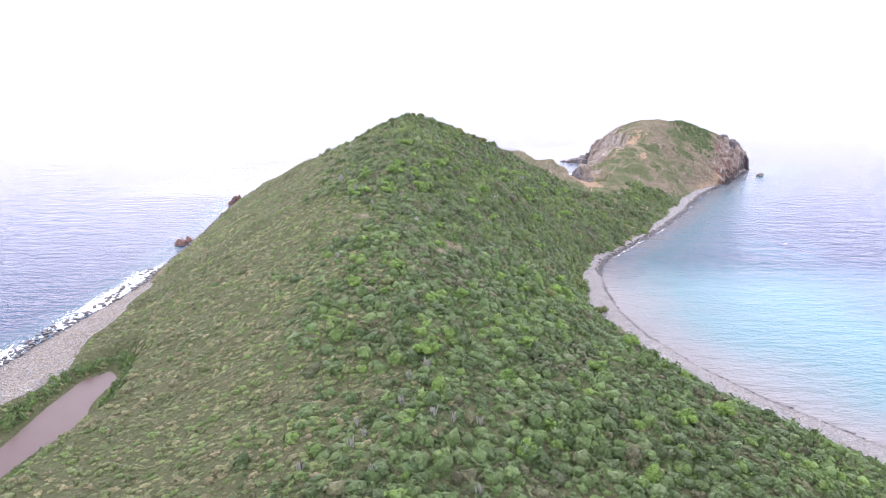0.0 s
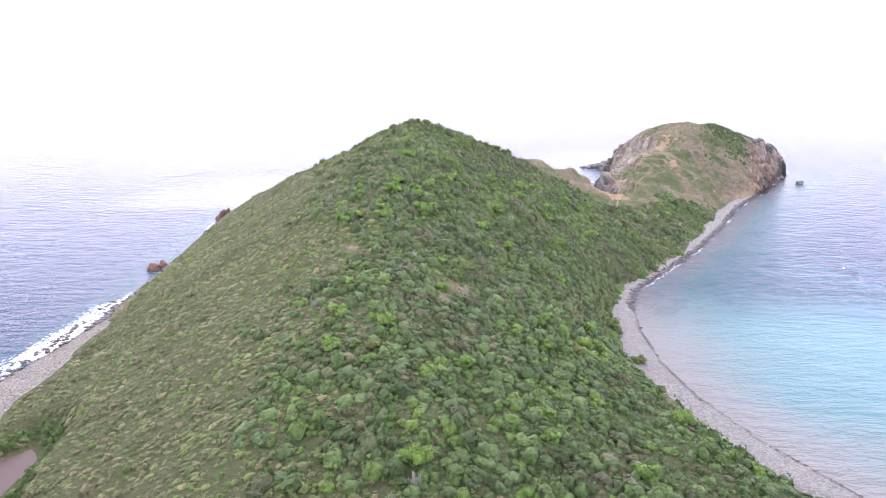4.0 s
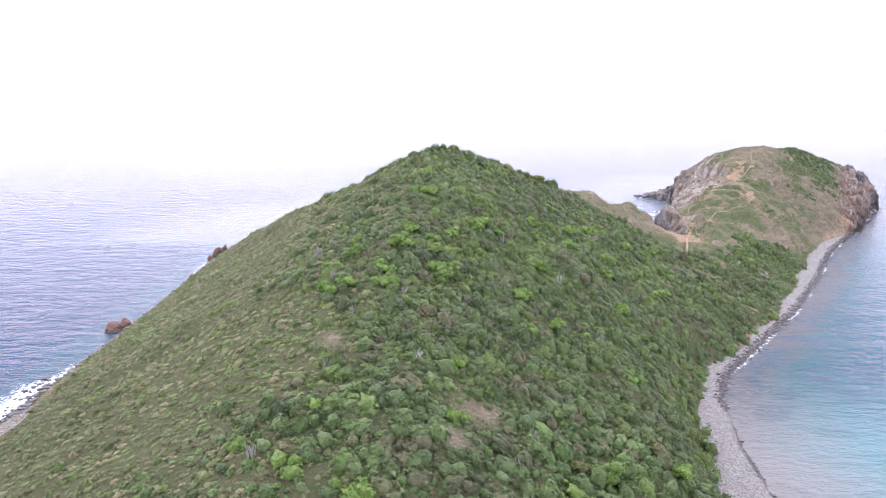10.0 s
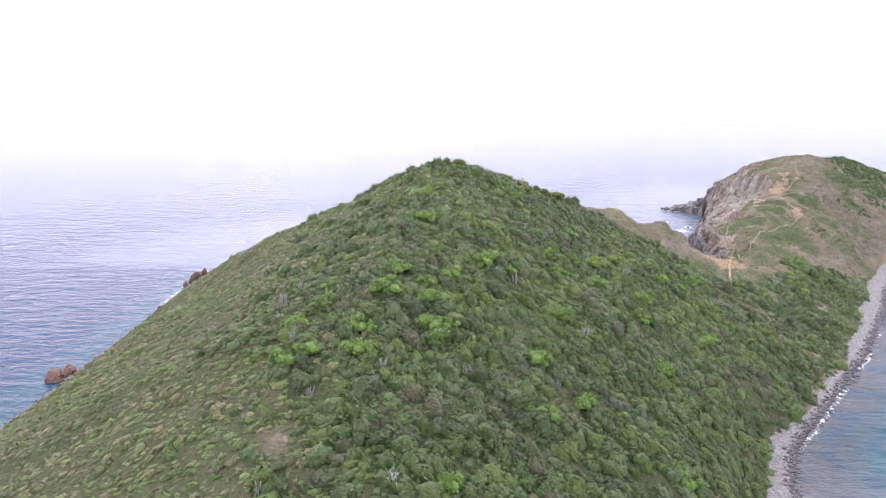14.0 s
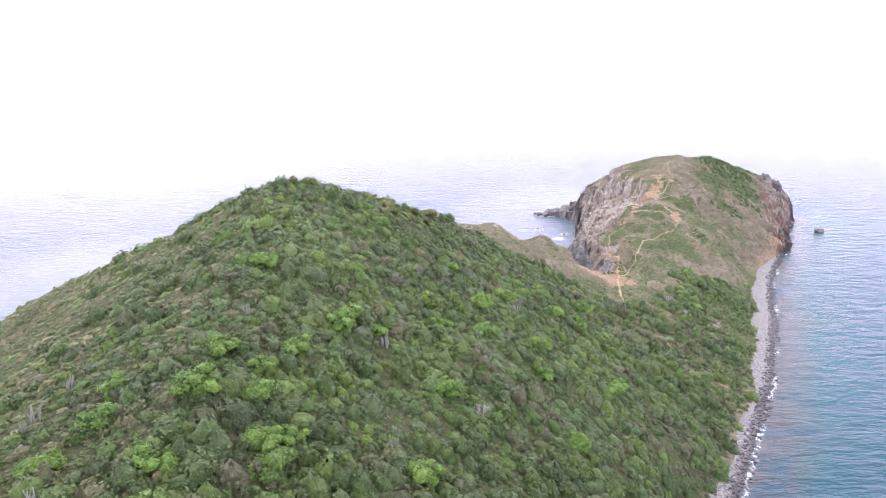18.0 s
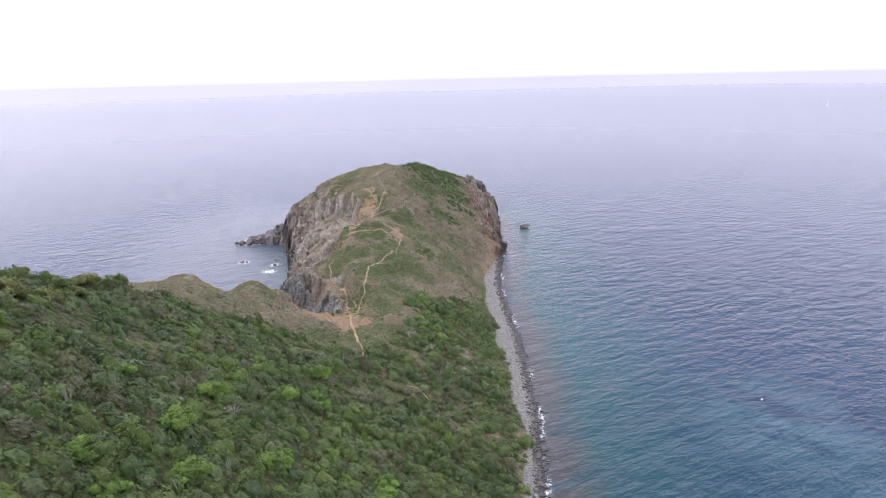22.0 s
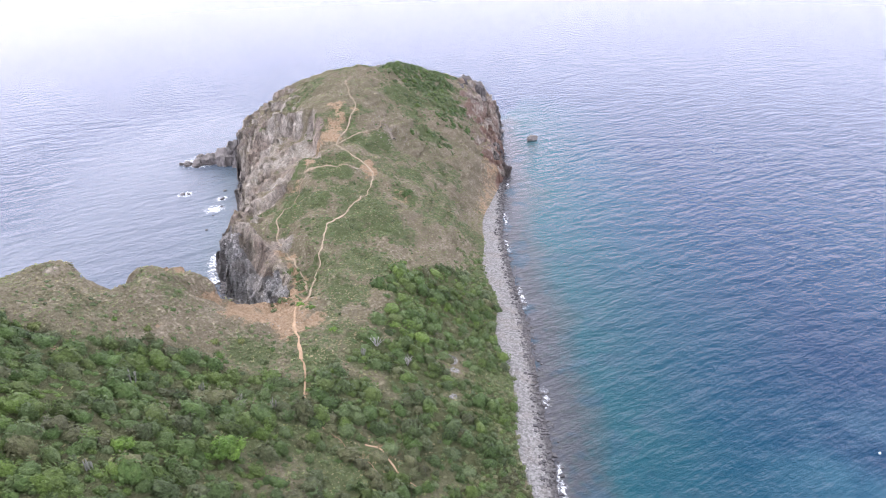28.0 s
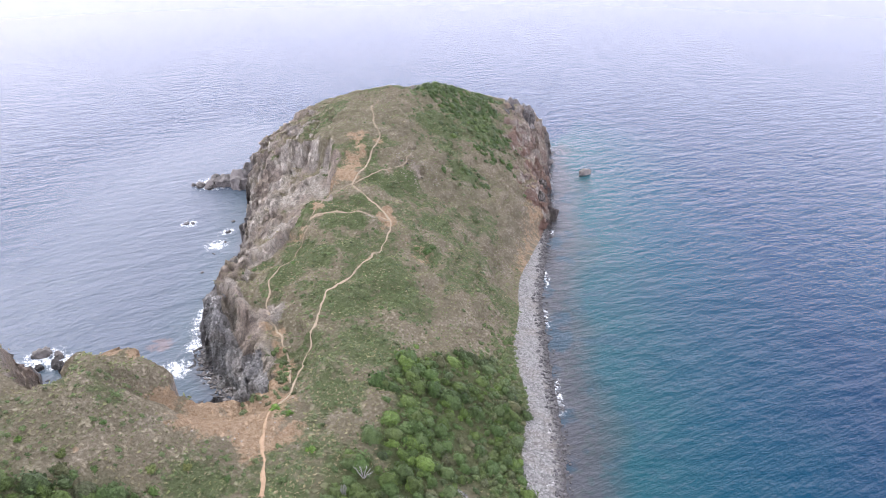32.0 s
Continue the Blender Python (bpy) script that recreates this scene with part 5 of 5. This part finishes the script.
stones("cove_cobbles", M_GREY, np.stack([x, y, np.maximum(ground_at(x, y), 0) + 0.05, 0.3 + 0.3 * rng.random(x.size)], 1)[m], rng, "grey cobbles on the floor of the cove")


x, y = 246 + 4.5 * rng.normal(size=260), 669 + 6 * rng.normal(size=260)
stones("scree", M_SCREE, np.stack([x, y, ground_at(x, y) + 0.05, 0.12 + 0.3 * rng.random(x.size) ** 2], 1), rng, "pale broken stones scattered on the slope of the head")
x, y = 148 + 9 * rng.normal(size=70), 568 + 6 * rng.normal(size=70)
m = (coast_distance(x, y) > 6) & (way_distance(x, y) > 0.6)
stones("saddle_stones", M_SCREE, np.stack([x, y, ground_at(x, y) + 0.03, 0.1 + 0.22 * rng.random(x.size) ** 2], 1)[m], rng, "small stones strewn over the bare saddle")


# ---- trees, cacti, dead shrubs ----
def limb(bm, a, b, ra, rb, sides=6):
    a, b = Vector(a), Vector(b)
    side = (b - a).orthogonal().normalized()
    turn = Matrix.Rotation(math.tau / sides, 3, (b - a).normalized())
    lo, hi, v = [], [], side
    for _ in range(sides):
        lo.append(bm.verts.new(a + v * ra))
        hi.append(bm.verts.new(b + v * rb))
        v = turn @ v
    for k in range(sides):
        bm.faces.new((lo[k], lo[(k + 1) % sides], hi[(k + 1) % sides], hi[k]))
    bm.faces.new(hi)
    bm.faces.new(lo[::-1])


def tree(seed, material, label, tall=3.6, wide=2.3):
    """A small spreading tree: trunk, limbs, and a crown of leaf clumps with gaps."""
    r = np.random.default_rng(seed)
    root = tagged(new("tree"), label, "tree")
    bm = bmesh.new()
    limb(bm, (0, 0, -0.5), (0.1, 0.05, tall * 0.4), 0.16, 0.1)
    trunk = part("trunk", bm, M_BARK, root)
    vs, qs, fs, ts, base = [], [], [], [], 0
    for k in range(8):
        a, d = k * 2.4 + r.random(), wide * (0.3 + 0.5 * r.random()) * (k > 0)
        tip = Vector((math.cos(a) * d, math.sin(a) * d, tall * (0.62 - 0.42 * (d / wide) ** 2 + 0.12 * r.normal())))
        bm = bmesh.new()
        limb(bm, (0.1, 0.05, tall * 0.3), tip, 0.08, 0.03, 5)
        part("limb", bm, M_BARK, trunk)
        v, q, f = dome_template(r, 120, 0.15, 0.5, 7, 0.88)
        size = wide * (0.4 + 0.24 * r.random())
        vs.append(v * (size, size, size * 0.9) + np.array(tip) - (0, 0, 0.45 * size))
        qs.append(q + base)
        fs.append(f + base)
        ts.append(np.full(len(v), np.clip(0.5 + 0.3 * r.normal(), 0, 1)))
        base += len(v)
    kin = np.full(base, r.random())
    crown = sheet("crown", np.concatenate(vs), np.concatenate(qs), material, True, np.concatenate(fs), tone=np.concatenate(ts), kin=kin)
    crown.parent = root
    return root


def cactus_clump(seed, label):
    """Grey ribbed columns rising from one foot."""
    r = np.random.default_rng(seed)
    root = tagged(new("cactus_clump"), label, "cactus")
    bm = bmesh.new()
    ringz = [(-0.4, 0.1), (0.0, 0.1), (1.0, 0.12), (2.2, 0.12), (2.5, 0.1), (2.62, 0.03)]
    rings = []
    for z0, rad in ringz:
        rings.append([bm.verts.new((rad * (1 if j % 2 else 0.72) * math.cos(j * math.tau / 10), rad * (1 if j % 2 else 0.72) * math.sin(j * math.tau / 10), z0)) for j in range(10)])
    for lo, hi in zip(rings, rings[1:]):
        for j in range(10):
            bm.faces.new((lo[j], lo[(j + 1) % 10], hi[(j + 1) % 10], hi[j]))
    bm.faces.new(rings[-1])
    first = part("stem", bm, M_CACTUS, root)
    for k in range(13):
        ob = first if k == 0 else new("stem", first.data)
        ob.parent = root
        a, d = r.random() * math.tau, 0.9 * math.sqrt(r.random())
        s = 0.75 + 0.6 * r.random()
        ob.matrix_basis = Matrix.LocRotScale((d * math.cos(a), d * math.sin(a), 0), Euler((-0.3 * d * math.sin(a) + 0.05 * r.normal(), 0.3 * d * math.cos(a), r.random() * 6)), (1.0, 1.0, s))
    return root


def dead_shrub(seed, label):
    """Bare grey twigs fanning from the ground."""
    r = np.random.default_rng(seed)
    root = tagged(new("dead_shrub"), label, "dead shrub")
    for k in range(9):
        bm = bmesh.new()
        a, d = r.random() * math.tau, 0.5 + 1.0 * r.random()
        mid, tip = Vector((0.5 * d * math.cos(a), 0.5 * d * math.sin(a), 0.9)), Vector((d * math.cos(a), d * math.sin(a), 1.4 + 0.9 * r.random()))
        limb(bm, (0, 0, -0.3), mid, 0.07, 0.05, 5)
        limb(bm, mid, tip, 0.05, 0.02, 5)
        for _ in range(4):
            limb(bm, mid.lerp(tip, r.random()), tip + Vector(r.normal(size=3) * 0.4), 0.03, 0.01, 4)
        part("branch", bm, M_TWIG, root)
    return root


def plant(kinds, places, rng, lo, hi, group):
    """The kinds stand on the first places; copies on the others."""
    made = []
    for k, (x0, y0) in enumerate(places):
        s = lo + (hi - lo) * rng.random()
        m = Matrix.LocRotScale((x0, y0, float(ground_at(x0, y0)) - 0.1), Euler((0, 0, rng.random() * 6.28)), (s, s, s))
        ob = kinds[k] if k < len(kinds) else copy_thing(made[k % len(kinds)], m)
        ob.matrix_basis = m
        made.append(tagged(ob, group=group))


BRIGHT_A = [(3, 368), (5.5, 363), (-14, 361), (-12, 349), (-24, 347), (-30, 345), (-26, 372), (-10, 382), (1, 382), (-12, 380), (-8, 398), (7, 401), (9.5, 372), (-26, 384), (-33, 361), (62, 461), (60, 442), (44, 432), (80, 449), (103, 443), (41, 444), (56, 438)]
BRIGHT_B = [(43, 402), (80, 450), (76, 431), (106, 449), (76, 402), (76, 482), (96, 487), (105, 490), (115, 513), (20, 422), (33, 368), (16, 416), (-15, 239), (-6, 251), (29, 217), (46, 260), (17, 232), (7, 223), (63, 275), (54, 242), (46, 278), (-22, 240),
            (27, 142), (35, 155), (45, 154), (79, 172), (57, 137), (59, 196), (28, 180), (70, 150), (62, 163)]
more = [(float(a), float(b)) for a, b in zip(*jittered(rng, 5, 125, 122, 530, 30)) if grid_pick(DC, a, b) > 20 and rng.random() < 0.45 and b < 530]
beside = [(a + 5 * rng.random() - 2.5, b + 5 * rng.random() - 2.5) for a, b in BRIGHT_A + BRIGHT_B[:12]]
plant([tree(300 + k, M_BRIGHT, "small tree with fresh lime-green leaves in the scrub", 3.2, 2.3) for k in range(4)], BRIGHT_A + BRIGHT_B + beside + more, rng, 0.85, 1.75, "lime-green trees on the hill")
OLIVE = [(40, 278), (81, 328), (88, 342), (56, 264), (63, 242), (-9, 237), (0, 507), (-6, 505), (6, 509), (13, 513), (-15, 503), (44, 534), (52, 540), (33, 546), (39, 556), (-14, 462), (94, 310), (97, 373), (109, 401), (91, 282)]
plant([tree(340 + k, M_OLIVE, "dark olive-green rounded tree standing above the scrub", 3.8, 2.9) for k in range(3)], OLIVE, rng, 0.8, 1.15, "olive-green trees")
CREST_TREES = [(28, 530), (25.5, 532), (35, 518), (37, 520.5), (43, 527), (48, 541), (56, 556), (66, 566)]
plant([tree(345 + k, M_OLIVE, "tall olive-green tree with a rounded crown on the crest", 4.0, 2.9) for k in range(2)], CREST_TREES, rng, 1.3, 1.5, "trees on the crest")
CACTI = [(-1, 176), (4, 182), (5, 152), (10, 151), (17, 151), (-14, 151), (-12, 146), (-15, 141), (-9, 131), (5, 136), (14, 124), (-26, 136), (-3, 159), (-40, 380), (-50, 405), (-38, 392), (-41, 377), (-5, 375), (-30, 353), (-6, 343), (27, 375), (54, 425), (28, 413), (37, 358),
         (61, 364), (42, 299), (30, 284), (25, 272), (52, 473), (77, 495), (91, 508), (78, 475), (67, 444), (56, 437), (95, 452), (42, 463), (55, 486), (132, 527), (163, 540), (118, 538), (104, 541), (86, 520), (-22, 300), (-30, 265), (-20, 330), (8, 325), (14, 350), (-5, 415)]
plant([cactus_clump(400 + k, "clump of grey-green columnar cacti above the scrub") for k in range(3)], CACTI, rng, 0.7, 1.1, "cactus clumps")
plant([dead_shrub(450 + k, "leafless grey dead shrub among green bushes") for k in range(2)], [(-32, 357), (76, 469), (174, 534), (169, 543), (2, 302), (125, 530), (50, 398)], rng, 1.1, 1.5, "dead shrubs")

# ---- single low bushes that stand apart on the saddle and head ----
def bush(seed, material, x0, y0, wide, tall, label):
    """One rounded bush: short stem and a crown of leaf sprays."""
    r = np.random.default_rng(seed)
    root = tagged(new("bush"), label, "bush", "single bushes on the saddle and head")
    bm = bmesh.new()
    limb(bm, (0, 0, -0.4), (0.05, 0, tall * 0.4), 0.07, 0.04)
    part("stem", bm, M_BARK, root)
    vs, qs, fs, base = [], [], [], 0
    for k in range(5):
        a, d = k * 2.4 + r.random(), 0.55 * wide * (k > 0)
        v, q, f = dome_template(r, 70, 0.13, 0.4, 7, 0.88)
        vs.append(v * (wide * 0.62, wide * 0.62, tall * 0.85) + (math.cos(a) * d, math.sin(a) * d, -0.05))
        qs.append(q + base)
        fs.append(f + base)
        base += len(v)
    crown = sheet("crown", np.concatenate(vs), np.concatenate(qs), material, True, np.concatenate(fs), tone=np.full(base, 0.3 + 0.5 * r.random()), kin=np.full(base, r.random()))
    crown.parent = root
    root.matrix_basis = Matrix.LocRotScale((x0, y0, float(ground_at(x0, y0))), Euler((0, 0, r.random() * 6)), None)


for k, (x0, y0, w0) in enumerate(((160.5, 554, 1.3), (157, 570, 1.5), (159.5, 567, 1.1), (152, 548, 1.0), (227, 623, 1.8), (230, 625, 1.5), (224, 625, 1.2), (182, 632, 1.0), (172, 647, 1.2), (240, 664, 1.1), (199, 600, 1.0))):
    bush(700 + k, M_BRIGHT if k < 3 else M_SCRUB, x0, y0, w0, w0 * 0.75, "fresh green rounded bush standing alone on bare ground" if k < 3 else "dark green low bush standing alone in the grass")
for k, (x0, y0, w0) in enumerate(((98, 556, 1.6), (112, 561, 1.3), (120, 568, 0.9), (134, 557, 1.2), (141, 553, 1.0), (88, 560, 1.8), (105, 565, 0.9), (127, 557, 1.4), (137, 548, 1.5), (82, 566, 1.2))):
    bush(730 + k, M_OLIVE if k % 2 else M_SCRUB, x0, y0, w0, w0 * 0.8, "olive-green bush in the dry grass above the cove")

# ---- far out: a sailing boat, and a buoy in the bay ----
boat = tagged(new("sailing_boat"), "distant white sailing boat under sail", "boat")
bm = bmesh.new()
for z0, s in ((-0.6, 0.8), (1.6, 1.0)):
    for px_, py_ in ((-7, -1.6), (3, -2.0), (8, 0), (3, 2.0), (-7, 1.6)):
        bm.verts.new((px_ * s, py_ * s, z0))
bm.verts.ensure_lookup_table()
bm.faces.new(bm.verts[5:10])
for k in range(5):
    bm.faces.new((bm.verts[k], bm.verts[(k + 1) % 5], bm.verts[5 + (k + 1) % 5], bm.verts[5 + k]))
part("hull", bm, M_HULL, boat)
bm = bmesh.new()
limb(bm, (1, 0, 1), (1, 0, 19), 0.14, 0.08)
part("mast", bm, M_HULL, boat)
for nm, tri_ in (("mainsail", ((0.6, 0.2, 3), (-6, 0.9, 3), (0.8, 0.1, 18.4))), ("jib", ((7.4, 0, 2), (1.6, 0.9, 2.4), (1.2, 0, 16.5)))):
    bm = bmesh.new()
    bm.faces.new([bm.verts.new(p) for p in tri_])
    bmesh.ops.solidify(bm, geom=bm.faces[:], thickness=0.05)
    part(nm, bm, M_HULL, boat)
boat.matrix_basis = pose(2150, 1425, 0, 0, 0, 40)
buoy = tagged(new("buoy"), "small white mooring buoy afloat in the bay", "buoy")
bm = bmesh.new()
bmesh.ops.create_uvsphere(bm, u_segments=12, v_segments=8, radius=0.35)
part("float", bm, M_HULL, buoy, smooth=True)
bm = bmesh.new()
limb(bm, (0, 0, 0.3), (0, 0, 0.55), 0.05, 0.05)
part("ring_post", bm, M_HULL, buoy)
buoy.matrix_basis = pose(257.5, 442, 0.1)
